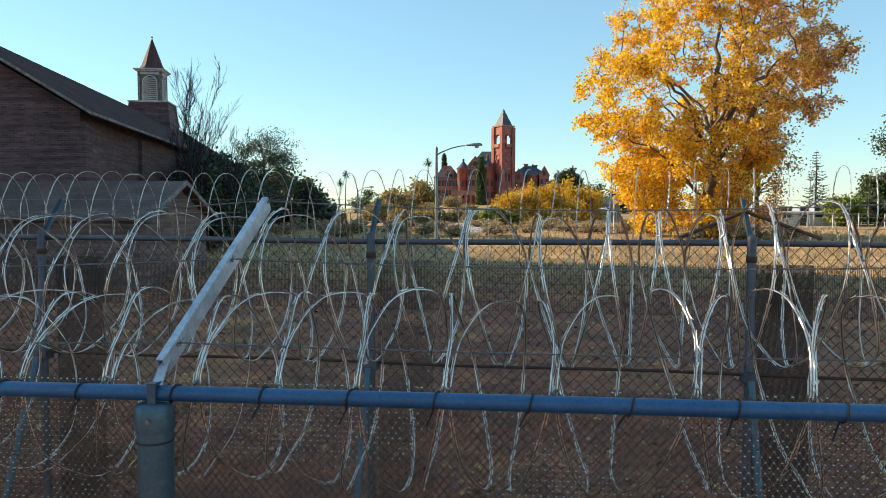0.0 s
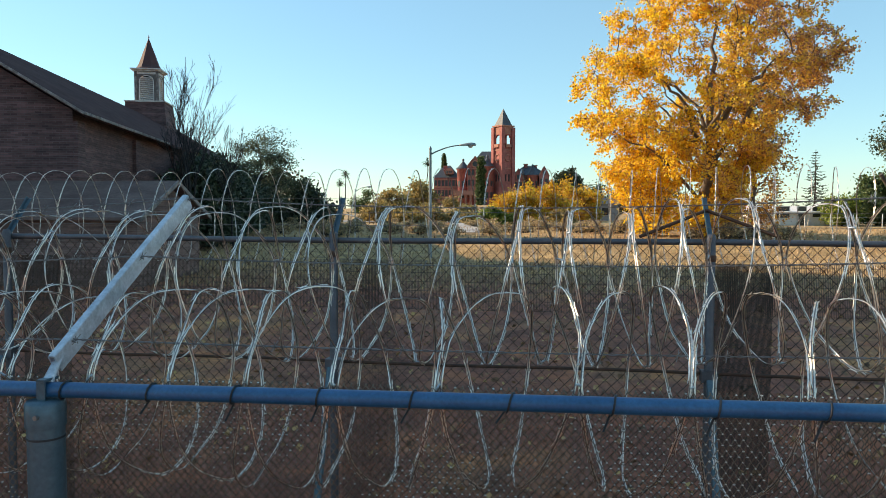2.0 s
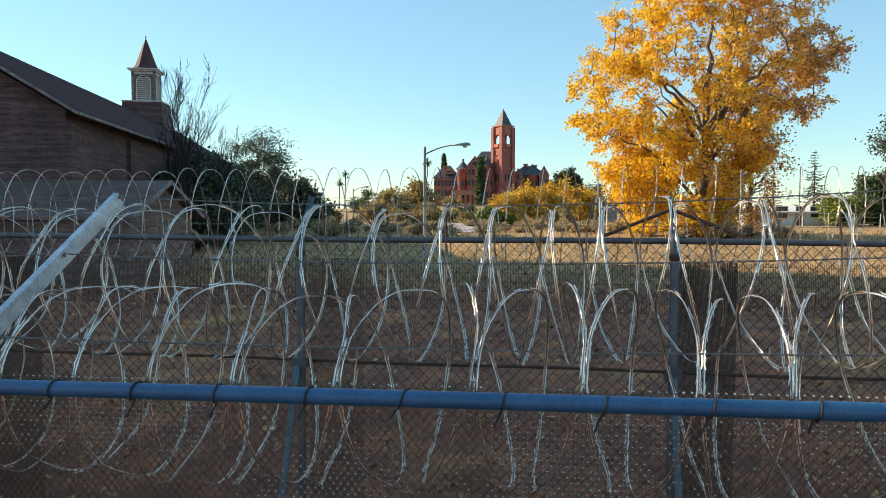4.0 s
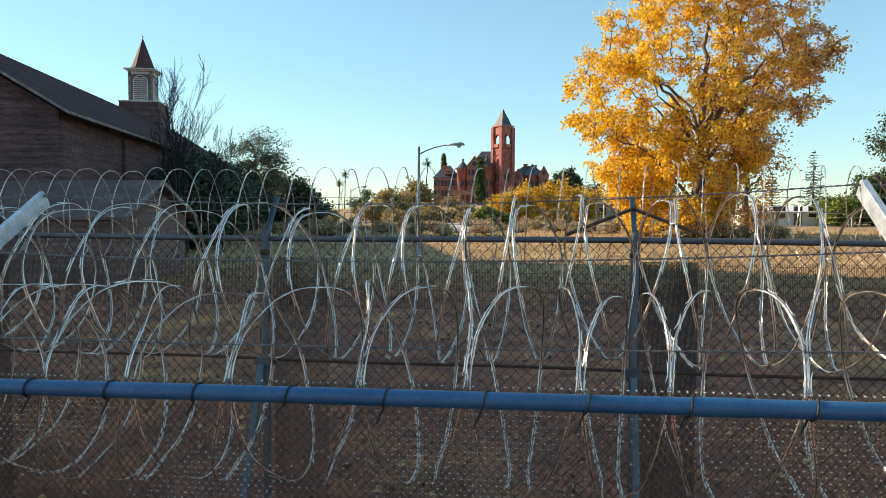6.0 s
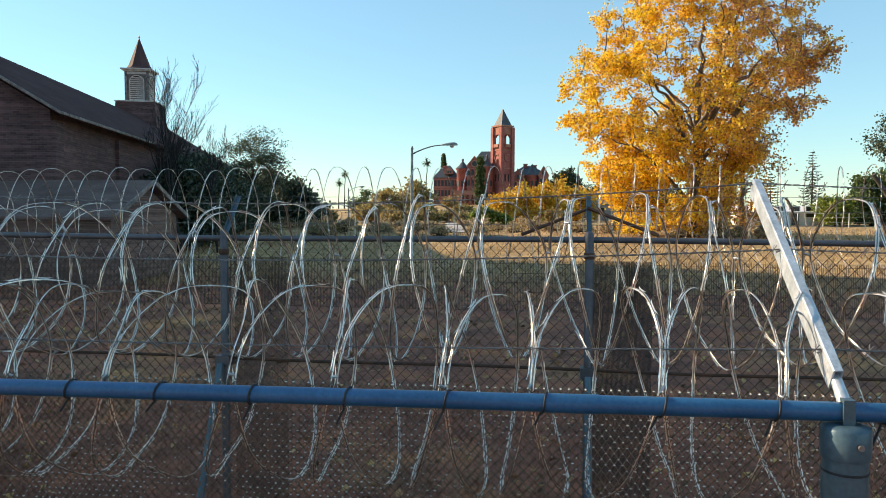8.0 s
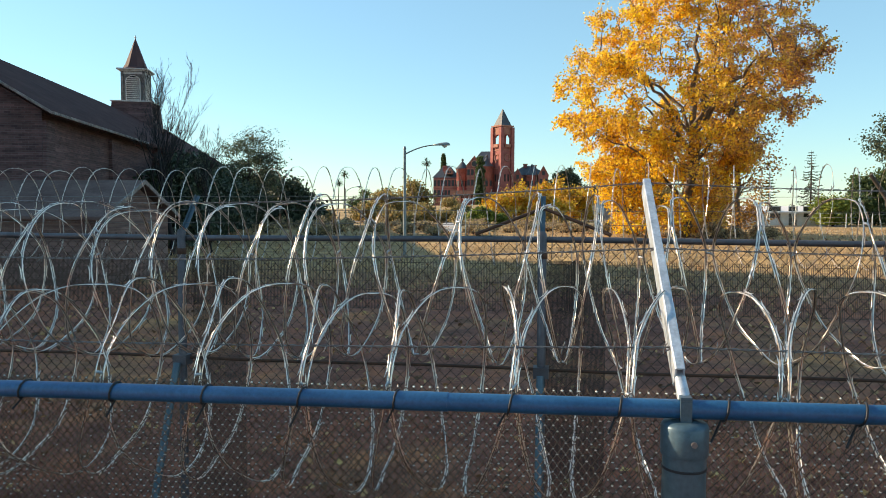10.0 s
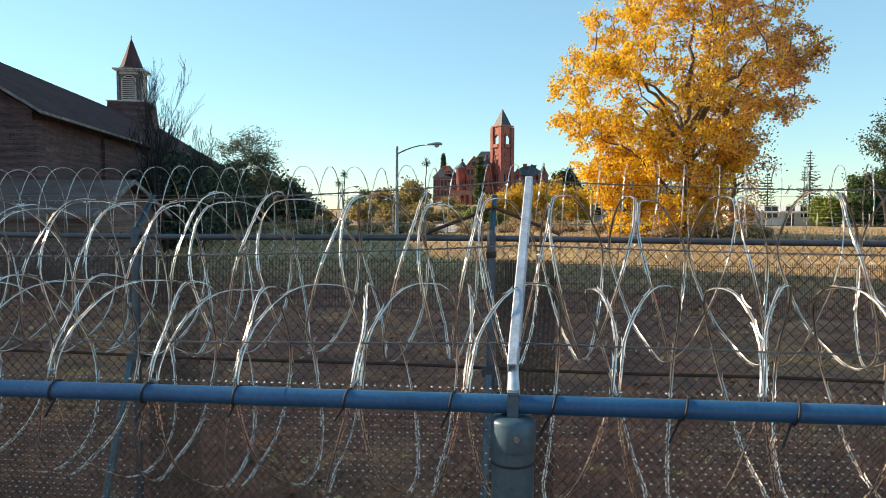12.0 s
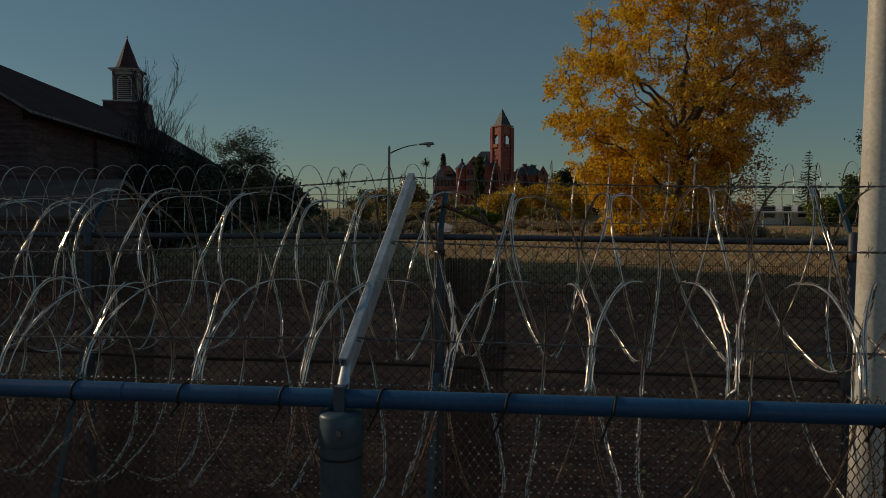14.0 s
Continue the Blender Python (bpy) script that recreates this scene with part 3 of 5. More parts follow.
def build_church():
    c = thing("church", "dark red brick church with low gable roof and white louvred steeple", "church", m=CH)
    hw, ez, rz, ln, ov = 5.30, 6.71, 9.95, 39.3, 0.62
    s = (rz - ez) / hw
    wall = MB()
    t = 0.4
    out = [(0, -0.3), (2 * hw, -0.3), (2 * hw, ez - 0.1), (hw, rz - 0.15), (0, ez - 0.1)]
    for x0, x1 in ((0, t), (ln - t, ln)):
        wall.add([(x0, y, z) for y, z in out] + [(x1, y, z) for y, z in out], [(0, 1, 2, 3, 4), (9, 8, 7, 6, 5)] + [(i, i + 5, (i + 1) % 5 + 5, (i + 1) % 5) for i in range(5)])
    wall.box(t, ln - t, 0.0, t, -0.3, ez - 0.1).box(t, ln - t, 2 * hw - t, 2 * hw, -0.3, ez - 0.1)
    part("wall", wall, BRICK, c, "dark red brick walls with patchy stains")
    for sg in (1, -1):
        y_e, y_r = (-ov, hw) if sg == 1 else (2 * hw + ov, hw)
        z_e = ez - ov * s
        r = MB()
        th = 0.14
        q = [(-ov, y_e, z_e), (ln + ov, y_e, z_e), (ln + ov, y_r, rz), (-ov, y_r, rz)]
        r.add([(x, y, z) for x, y, z in q] + [(x, y, z + th) for x, y, z in q], [(0, 1, 2, 3), (7, 6, 5, 4), (0, 4, 5, 1), (1, 5, 6, 2), (2, 6, 7, 3), (3, 7, 4, 0)])
        roof = part("roof", r, SHINGLE, c, "dark brown shingle roof slope")
        # barge board along the rake, fascia along the eave
        for xx in (-ov - 0.06, ln + ov):
            b = MB()
            q = [(xx, y_e, z_e + 0.045), (xx, y_r, rz + 0.045), (xx, y_r, rz + th + 0.012), (xx, y_e, z_e + th + 0.012)]
            b.add(q + [(x + 0.06, y, z) for x, y, z in q], [(0, 1, 2, 3), (7, 6, 5, 4), (0, 4, 5, 1), (1, 5, 6, 2), (2, 6, 7, 3), (3, 7, 4, 0)])
            part("barge_board", b, DULL_BOARD, roof, "peeling white barge board")
        yy = y_e - 0.05 * sg
        part("fascia", MB().box(-ov, 12.0 if sg == 1 else ln + ov, min(yy, y_e - 0.004 * sg), max(yy, y_e - 0.004 * sg), z_e + 0.05, z_e + th + 0.01), DULL_BOARD, roof, "weathered white gutter board")
    # pilasters along the side wall, sunk gable panel
    for x0 in (0.0, 7.5, 15.0, 22.5, 30.0, 39.2):
        part("pilaster", MB().box(x0 + 0.01, x0 + 0.8, -0.16, -0.003, -0.3, ez - 0.5), BRICK, c)
    # steeple
    sx, sy = 31.2, hw
    part("steeple_base", MB().add(*frustum(sx, sy, 1.75, 1.42, 8.0, 11.1)), BRICK, c, "square brick steeple base")
    part("base_cap", MB().box(sx - 1.5, sx + 1.5, sy - 1.5, sy + 1.5, 11.1, 11.2), WHITE_WOOD, c)
    h0, h1, w = 11.2, 13.5, 0.80
    # solid box whose black colour stands for shade behind the louvres
    b_ob = part("belfry", MB().box(sx - w + 0.2, sx + w - 0.2, sy - w + 0.2, sy + w - 0.2, h0, h1), INNER_SHADE, c, "near-black belfry box painted as the shade behind white louvres")
    for a in (-1, 1):
        for b in (-1, 1):
            part("corner_post", MB().box(sx + a * w - 0.09, sx + a * w + 0.09, sy + b * w - 0.09, sy + b * w + 0.09, h0, h1), DULL_BOARD, b_ob, "peeling white corner post")
    sp = 12.75
    for k in range(4):
        m = Matrix.Translation((sx, sy, 0)) @ Matrix.Rotation(k * math.pi / 2, 4, "Z")
        hwid0 = 0.52
        arch = [(-0.68, h0 + 0.02), (-hwid0, h0 + 0.02), (-hwid0, sp)] + [(-hwid0 * math.cos(radians(q)), sp + 0.42 * math.sin(radians(q))) for q in range(15, 180, 15)] + [(hwid0, sp), (hwid0, h0 + 0.02), (0.68, h0 + 0.02), (0.68, h1 - 0.02), (-0.68, h1 - 0.02)]
        part("arch_panel", MB().prism(arch, -w - 0.05, -w + 0.02, m), plain("weathered_grey_wood", (0.10, 0.085, 0.08), (0.22, 0.19, 0.175), 2.5, 0.8, 0, 20, 0.3, 0.01), b_ob, "dark weathered arched panel")
        rim = [(-hwid0, -w - 0.06, h0 + 0.05), (-hwid0, -w - 0.06, sp)] + [(-hwid0 * math.cos(radians(q)), -w - 0.06, sp + 0.42 * math.sin(radians(q))) for q in range(15, 180, 15)] + [(hwid0, -w - 0.06, sp), (hwid0, -w - 0.06, h0 + 0.05)]
        part("arch_trim", MB().tube([tuple(m @ Vector(q)) for q in rim], 0.032, 6), LOUVRE_WHITE, b_ob, "white arched moulding")
        part("lintel_board", MB().box(-0.685, 0.685, -w - 0.07, -w - 0.052, h1 - 0.22, h1 - 0.03, m), WHITE_WOOD, b_ob)
        for i in range(12):
            z = h0 + 0.12 + i * 0.152
            hwid = hwid0 if z < sp else hwid0 * math.sqrt(max(0.05, 1 - ((z - sp) / 0.42) ** 2))
            mm = m @ Matrix.Translation((0, -w - 0.02, z)) @ Matrix.Rotation(radians(-38), 4, "X")
            part("slat", MB().box(-hwid, hwid, -0.05, 0.05, -0.014, 0.014, mm), LOUVRE_WHITE, b_ob)
    part("cornice", MB().box(sx - 1.0, sx + 1.0, sy - 1.0, sy + 1.0, h1, h1 + 0.10).box(sx - 1.14, sx + 1.14, sy - 1.14, sy + 1.14, h1 + 0.10, h1 + 0.20), WHITE_WOOD, c, "white moulded cornice")
    spire = MB()
    prof = [(1.20, h1 + 0.2), (0.92, h1 + 0.36), (0.78, h1 + 0.6), (0.03, 16.15)]
    vs = []
    for r, z in prof:
        vs += [(sx + r * math.cos(radians(a)), sy + r * math.sin(radians(a)), z) for a in (22.5, 67.5, 112.5, 157.5, 202.5, 247.5, 292.5, 337.5)]
    fs = [(i + 8 * j, (i + 1) % 8 + 8 * j, (i + 1) % 8 + 8 * (j + 1), i + 8 * (j + 1)) for j in range(3) for i in range(8)] + [tuple(range(8))[::-1], tuple(range(24, 32))]
    spire.add(vs, fs)
    part("spire", spire, plain("spire_shingles", (0.055, 0.024, 0.026), (0.10, 0.042, 0.042), 1.0, 0.8, 0, 14, 0.4, 0.02), c, "dark red shingled spire")
    part("finial", MB().lathe([(0.05, 0), (0.03, 0.08), (0.08, 0.14), (0.08, 0.2), (0.02, 0.26), (0.01, 0.36)], 10, (sx, sy, 16.1)), WHITE_WOOD, c)


def frustum(x, y, r0, r1, z0, z1):
    vs = [(x + a * r0, y + b * r0, z0) for a, b in ((-1, -1), (1, -1), (1, 1), (-1, 1))] + [(x + a * r1, y + b * r1, z1) for a, b in ((-1, -1), (1, -1), (1, 1), (-1, 1))]
    return vs, [(3, 2, 1, 0), (4, 5, 6, 7)] + [(i, (i + 1) % 4, (i + 1) % 4 + 4, i + 4) for i in range(4)]


build_church()


def build_annex():
    a = thing("brick_shed", "low brick shed with white barge boards beside the church", "shed")
    x1, x0, yc, hw, rz, s = -12.73, -20.5, 24.3, 2.1, 3.85, 0.52
    a_w = MB()
    out = [(yc - hw, -0.2), (yc + hw, -0.2), (yc + hw, rz - hw * s - 0.08), (yc, rz - 0.1), (yc - hw, rz - hw * s - 0.08)]
    a_w.add([(x0, y, z) for y, z in out] + [(x1 - 0.3, y, z) for y, z in out], [(0, 1, 2, 3, 4), (9, 8, 7, 6, 5)] + [(i, i + 5, (i + 1) % 5 + 5, (i + 1) % 5) for i in range(5)])
    part("wall", a_w, SHED_BRICK, a)
    for sg in (-1, 1):
        r = MB()
        e = hw + 0.35
        q = [(x0, yc, rz), (x1, yc, rz), (x1, yc + sg * e, rz - e * s), (x0, yc + sg * e, rz - e * s)]
        r.add(q + [(x, y, z + 0.1) for x, y, z in q], [(0, 1, 2, 3), (7, 6, 5, 4), (0, 4, 5, 1), (1, 5, 6, 2), (2, 6, 7, 3), (3, 7, 4, 0)])
        ro = part("roof", r, SHED_ROOF, a)
        b = MB()
        q = [(x1 + 0.004, yc, rz - 0.04), (x1 + 0.004, yc + sg * e, rz - e * s - 0.04), (x1 + 0.004, yc + sg * e, rz - e * s + 0.11), (x1 + 0.004, yc, rz + 0.11)]
        b.add(q + [(x + 0.06, y, z) for x, y, z in q], [(0, 1, 2, 3), (7, 6, 5, 4), (0, 4, 5, 1), (1, 5, 6, 2), (2, 6, 7, 3), (3, 7, 4, 0)])
        part("barge_board", b, DULL_BOARD, ro, "peeling white barge board")


build_annex()


# ---- castle on the hill ----
CX, CY = -18.55, 283.3
CASTLE_Z = 3.4
CM = Matrix.Translation((CX, CY, CASTLE_Z)) @ Matrix.Rotation(radians(4), 4, "Z")


def gable_roof(mb, x0, x1, y0, y1, z0, z1, along="x"):
    if along == "x":
        ym = (y0 + y1) / 2
        vs = [(x0, y0, z0), (x1, y0, z0), (x1, y1, z0), (x0, y1, z0), (x0, ym, z1), (x1, ym, z1)]
        return mb.add(vs, [(0, 1, 5, 4), (2, 3, 4, 5), (0, 4, 3), (1, 2, 5), (3, 2, 1, 0)])
    xm = (x0 + x1) / 2
    vs = [(x0, y0, z0), (x1, y0, z0), (x1, y1, z0), (x0, y1, z0), (xm, y0, z1), (xm, y1, z1)]
    return mb.add(vs, [(0, 1, 4), (1, 2, 5, 4), (2, 3, 5), (3, 0, 4, 5), (3, 2, 1, 0)])


def hip_roof(mb, x0, x1, y0, y1, z0, z1, inset):
    ym = (y0 + y1) / 2
    vs = [(x0, y0, z0), (x1, y0, z0), (x1, y1, z0), (x0, y1, z0), (x0 + inset, ym, z1), (x1 - inset, ym, z1)]
    return mb.add(vs, [(0, 1, 5, 4), (2, 3, 4, 5), (3, 0, 4), (1, 2, 5), (3, 2, 1, 0)])


def build_castle():
    c = thing("castle", "red brick castle with tall square tower and grey slate roofs", "castle", m=CM)
    rot = Matrix.Rotation(radians(39), 4, "Z")
    s = 2.62

    def pt(mb, m):
        mb.v = [tuple(m @ Vector(p)) for p in mb.v]
        return mb
    tw = part("tower", pt(MB().box(-s, s, -s, s, 0, 24.2), rot), CASTLE_BRICK, c, "tall square red brick tower")
    for a in (-1, 1):
        for b in (-1, 1):
            part("pier", pt(MB().box(a * s - 0.75, a * s + 0.75, b * s - 0.75, b * s + 0.75, 0, 31.0), rot @ Matrix.Diagonal((0.97, 0.97, 1, 1))), CASTLE_BRICK, tw)
    part("belfry_head", pt(MB().box(-s, s, -s, s, 28.4, 31.2).box(-s - 0.45, s + 0.45, -s - 0.45, s + 0.45, 31.2, 31.75), rot), CASTLE_STONE, tw)
    part("spire", pt(MB().add(*frustum(0, 0, s - 0.2, 0.06, 31.76, 38.2)), rot), SLATE, c, "grey slate pyramid spire")
    for k in range(4):
        m = rot @ Matrix.Rotation(k * math.pi / 2, 4, "Z")
        for z0 in (15.2, 22.2):
            part("string_course", pt(MB().box(-s - 0.18, s + 0.18, -s - 0.2, -s - 0.02, z0, z0 + 0.45), m), CASTLE_STONE, tw)
        part("parapet_arch", pt(MB().prism([(-s + 0.8, 28.4), (-s + 0.8, 27.2)] + [(-1.3 * math.cos(radians(q)), 27.2 + 1.1 * math.sin(radians(q))) for q in range(0, 181, 20)] + [(s - 0.8, 27.2), (s - 0.8, 28.4)], -s, -s + 0.6), m), CASTLE_BRICK, tw)
        part("balcony", pt(MB().box(-1.3, 1.3, -s - 0.8, -s, 23.4, 24.6), m), CASTLE_STONE, tw)
        part("clock_ring", pt(MB().tube([(1.25 * math.cos(q), -s - 0.15, 19.5 + 1.25 * math.sin(q)) for q in np.linspace(0, 2 * math.pi, 17)], 0.2, 6), m), CASTLE_STONE, tw)
        for dx in (-0.8, 0.8):
            part("slit", pt(MB().box(dx - 0.35, dx + 0.35, -s - 0.05, -s + 0.1, 10.5, 13.2), m), INNER_SHADE, tw)
    px2m = 0.2195

    def X(px_):
        return (px_ - 890) * px2m

    def Z(py):
        return (369.5 - py) * px2m

    blocks = [("west_wing", 768, 812, 314, 291, 3, 16, "hip"), ("main_block", 826, 905, 304, 265, 1, 22, "hip"), ("east_wing", 905, 968, 309, 291, 4, 18, "hip"), ("gable_wing", 828, 855, 296, 279, -1.5, 10, "gy"), ("east_gable", 908, 926, 318, 300, 1, 9, "gy"), ("end_gable", 953, 970, 312, 296, 0, 12, "gy")]
    for nm, a, b, ye, yr, y0, y1, kind in blocks:
        w = part(nm, MB().box(X(a), X(b), y0, y1, -1, Z(ye)), CASTLE_BRICK, c)
        r = MB()
        if kind == "hip":
            hip_roof(r, X(a) - 0.4, X(b) + 0.4, y0 - 0.4, y1 + 0.4, Z(ye), Z(yr), min(6.0, (X(b) - X(a)) * 0.42))
        else:
            gable_roof(r, X(a) - 0.3, X(b) + 0.3, y0 + 0.5, y1, Z(ye), Z(yr) - 0.25, "y")
            xm = (X(a) + X(b)) / 2
            gab = part("gable", MB().prism([(X(a), Z(ye)), (X(b), Z(ye)), (xm, Z(yr))], y0, y0 + 0.49), CASTLE_BRICK, w, "pointed brick gable")
            for x_, sg in ((X(a), -1), (X(b), 1)):
                part("coping", MB().prism([(x_ + 0.25 * sg, Z(ye) - 0.1), (x_ + 0.25 * sg, Z(ye) + 0.3), (xm, Z(yr) + 0.5), (xm, Z(yr) + 0.01), (x_, Z(ye) + 0.01)], y0 - 0.2, y0 + 0.6), CASTLE_STONE, gab)
            if b - a < 20:
                part("gable_window", MB().box(xm - 0.5, xm + 0.5, y0 - 0.06, y0 - 0.004, Z(ye) + 0.3, Z(ye) + 1.9), CASTLE_PANE, gab)
        part("roof", r, SLATE, w)
        n = max(2, int((b - a) / 6.2))
        for fl in range(int((Z(ye) - 1) / 3.9)):
            for i in range(n):
                xc = X(a) + (i + 0.5) * (X(b) - X(a)) / n
                zc = Z(ye) - 3.3 - fl * 3.9
                if i == 0:
                    part("string_course", MB().box(X(a) - 0.1, X(b) + 0.1, y0 - 0.22, y0 - 0.004, zc - 0.75, zc - 0.4), CASTLE_STONE, w)
                win = part("window", MB().box(xc - 0.48, xc + 0.48, y0 - 0.04, y0 + 0.1, zc, zc + 2.3), CASTLE_PANE, w)
                part("lintel", MB().box(xc - 0.62, xc + 0.62, y0 - 0.18, y0 - 0.045, zc + 2.32, zc + 2.75), CASTLE_STONE, win)
                part("sill", MB().box(xc - 0.58, xc + 0.58, y0 - 0.2, y0 - 0.045, zc - 0.25, zc - 0.02), CASTLE_STONE, win)
    for nm, xc, r, ye, yt, y0 in (("turret", 820, 2.4, 301, 288, 2.0), ("turret", 863, 2.5, 298, 282, -1.0), ("turret", 942, 2.2, 312, 298, 2.0)):
        t = part("turret", MB().lathe([(r, -1), (r, Z(ye)), (r + 0.25, Z(ye) + 0.1), (r + 0.25, Z(ye) + 0.5)], 16, (X(xc), y0, 0)), CASTLE_BRICK, c, "round brick turret")
        part("cone", MB().lathe([(r + 0.5, Z(ye) + 0.5), (r * 0.7, Z(ye) + 1.6), (0.35, Z(yt) + 0.4)], 16, (X(xc), y0, 0)), SLATE, t)
        part("finial", MB().lathe([(0.3, 0), (0.5, 0.5), (0.4, 0.9), (0.08, 1.2)], 8, (X(xc), y0, Z(yt) + 0.4)), SLATE, t)
        for k in range(5):
            for fl in (4.2, 8.6):
                if fl + 2 < Z(ye):
                    a = radians(-170 + k * 40)
                    m = Matrix.Translation((X(xc), y0, fl)) @ Matrix.Rotation(a + math.pi / 2, 4, "Z")
                    part("window", MB().box(-0.45, 0.45, -r - 0.05, -r + 0.2, 0, 2.2, m), CASTLE_PANE, t)
    # arcaded porch
    p = MB().box(X(800), X(852), -4.5, -3.6, 5.2, 7.0).box(X(800), X(852), -3.6, 1, 6.6, 7.0)
    porch = part("porch", p, CASTLE_STONE, c)
    for i in range(7):
        xx = X(800) + i * (X(852) - X(800)) / 6
        part("column", MB().lathe([(0.55, -1), (0.45, 0.3), (0.45, 4.4), (0.7, 5.2)], 10, (xx, -4.0, 0)), CASTLE_STONE, porch)
    part("round_window", MB().tube([(X(841.5), -1.62, Z(291)), (X(841.5), -1.5, Z(291))], 1.0, 18), CASTLE_PANE, c, "round gable window")
    part("ring", MB().tube([(X(841.5) + 1.25 * math.cos(q), -1.6, Z(291) + 1.25 * math.sin(q)) for q in np.linspace(0, 2 * math.pi, 19)], 0.24, 6), CASTLE_STONE, c)
    # chimneys and roof crests
    for px_, yt, yb, yy in ((787, 294, 306, 6.0), (880, 262, 280, 14.0), (931, 290, 304, 9.0), (948, 292, 306, 10.0)):
        stack = part("chimney", MB().box(X(px_) - 0.7, X(px_) + 0.7, yy, yy + 1.3, Z(yb), Z(yt)), CASTLE_BRICK, c, "square brick chimney stack")
        part("chimney_cap", MB().box(X(px_) - 0.9, X(px_) + 0.9, yy - 0.2, yy + 1.5, Z(yt) + 0.004, Z(yt) + 0.4), CASTLE_STONE, stack)
    for k in range(3):
        part("dormer_window", MB().box(X(790.5 + 3.4 * k), X(792.6 + 3.4 * k), 2.33, 2.39, Z(306), Z(302)), CASTLE_PANE, c)
    # round-headed dormer
    part("dormer", MB().prism([(X(787), Z(308)), (X(803), Z(308)), (X(803), Z(303)), (X(799), Z(298)), (X(795), Z(296)), (X(791), Z(298)), (X(787), Z(303))], 2.4, 8), CASTLE_STONE, c)


build_castle()


# ---- trees ----
def smooth_path(a, b, bow, rng, n=6, wig=0.05):
    a, b = np.array(a, float), np.array(b, float)
    ln = np.linalg.norm(b - a)
    out = []
    for i in range(n + 1):
        q = i / n
        p = a * (1 - q) + b * q
        p[2] += bow * ln * math.sin(math.pi * q)
        if 0 < i < n:
            p += rng.normal(0, wig * ln / 3, 3)
        out.append(tuple(p))
    return out


def env_at(env, z):
    for (z0, r0), (z1, r1) in zip(env, env[1:]):
        if z0 <= z <= z1:
            return r0 + (r1 - r0) * (z - z0) / (z1 - z0)
    return 0.0


def crown_tree(name, label, x, y, env, mat, bark, seed, limbs=40, twigs=9, per=30, leaf=0.12, clump=0.45, twig_len=1.6, trunk_r=0.3, trunk_top=0.7,
               bow=0.06, stems=1, lean=(0, 0), flat=0.0, group="", inner=0.35, z=None, gap=0.0, squash=1.0, thin=0.0, skirt=1.0):
    """A tree whose limbs reach tips spread through an envelope of (height, radius); twigs and leaves gather round the tips."""
    rng = np.random.default_rng(seed)
    top = env[-1][0]
    t = thing(name, label, "tree", group, m=Matrix.Translation((x, y, ground_z(x, y) - 0.05 if z is None else z)))
    wood = MB()
    trunks = []
    for k in range(stems):
        a = 2 * math.pi * k / stems + rng.uniform(0, 1)
        off = 0.0 if stems == 1 else trunk_r * 1.6
        foot = (off * math.cos(a), off * math.sin(a), 0)
        head = (lean[0] + (0 if stems == 1 else math.cos(a) * top * 0.12), lean[1] + (0 if stems == 1 else math.sin(a) * top * 0.12), top * trunk_top)
        path = smooth_path(foot, head, 0, rng, 8, 0.05)
        wood.tube(path, [trunk_r * (1.25 if i == 0 else 1 - 0.8 * i / 8) for i in range(9)], 10, cap=False)
        trunks.append(np.array(path))
    zs = np.linspace(env[0][0], top, 60)
    rs = np.array([env_at(env, q) for q in zs])
    w = rs ** 2 + 1e-6
    w /= w.sum()
    centres = []
    for i in range(limbs):
        zc = rng.choice(zs, p=w)
        r = env_at(env, zc) * (inner + (1 - inner) * math.sqrt(rng.uniform(0, 1))) * 0.92
        a = rng.uniform(0, 2 * math.pi)
        if skirt < 1 and math.cos(a) > 0 and zc < top * 0.45:
            r *= 1 - (1 - skirt) * math.cos(a)
        tip = np.array([lean[0] * zc / top + r * math.cos(a), lean[1] * zc / top + r * math.sin(a) * squash, zc])
        tr = trunks[rng.integers(len(trunks))]
        hz = max(top * 0.14, min(zc - r * 0.55, top * trunk_top * 0.97))
        j = int(np.argmin(np.abs(tr[:, 2] - hz)))
        o = tr[j]
        path = smooth_path(o, tip, bow, rng, 6, 0.11)
        r0 = trunk_r * (1 - 0.75 * j / 8) * 0.24
        wood.tube(path, [r0 * (1 - 0.85 * q / 6) + 0.008 for q in range(7)], 6, cap=False)
        for k in range(twigs):
            b0 = np.array(path[rng.integers(3, 7)])
            d = rng.normal(size=3)
            d[2] = d[2] * 0.7 + 0.15
            d /= np.linalg.norm(d)
            e = b0 + d * twig_len * rng.uniform(0.4, 1.1)
            wood.tube([tuple(b0), tuple((b0 + e) / 2 + rng.normal(0, 0.06, 3)), tuple(e)], [0.022, 0.014, 0.006], 3, cap=False, smooth=False)
            if rng.uniform() > gap + thin * max(0.0, min(1.0, e[0] / env[len(env) // 2][1])):
                centres.append(e)
                centres.append((b0 + e * 2) / 3)
    part("trunk", wood, bark, t, "trunk and branching limbs")
    if mat is not None and centres:
        c = np.array(centres)
        cc = np.repeat(c, per, 0)
        cc = cc + rng.normal(0, clump, cc.shape) * np.array([1, 1, 0.8])
        cc = cc[cc[:, 2] > 0.25]
        part("crown", quads_mesh("crown", leaf_quads(rng, cc, leaf, flat), mat), None, t)
    return t


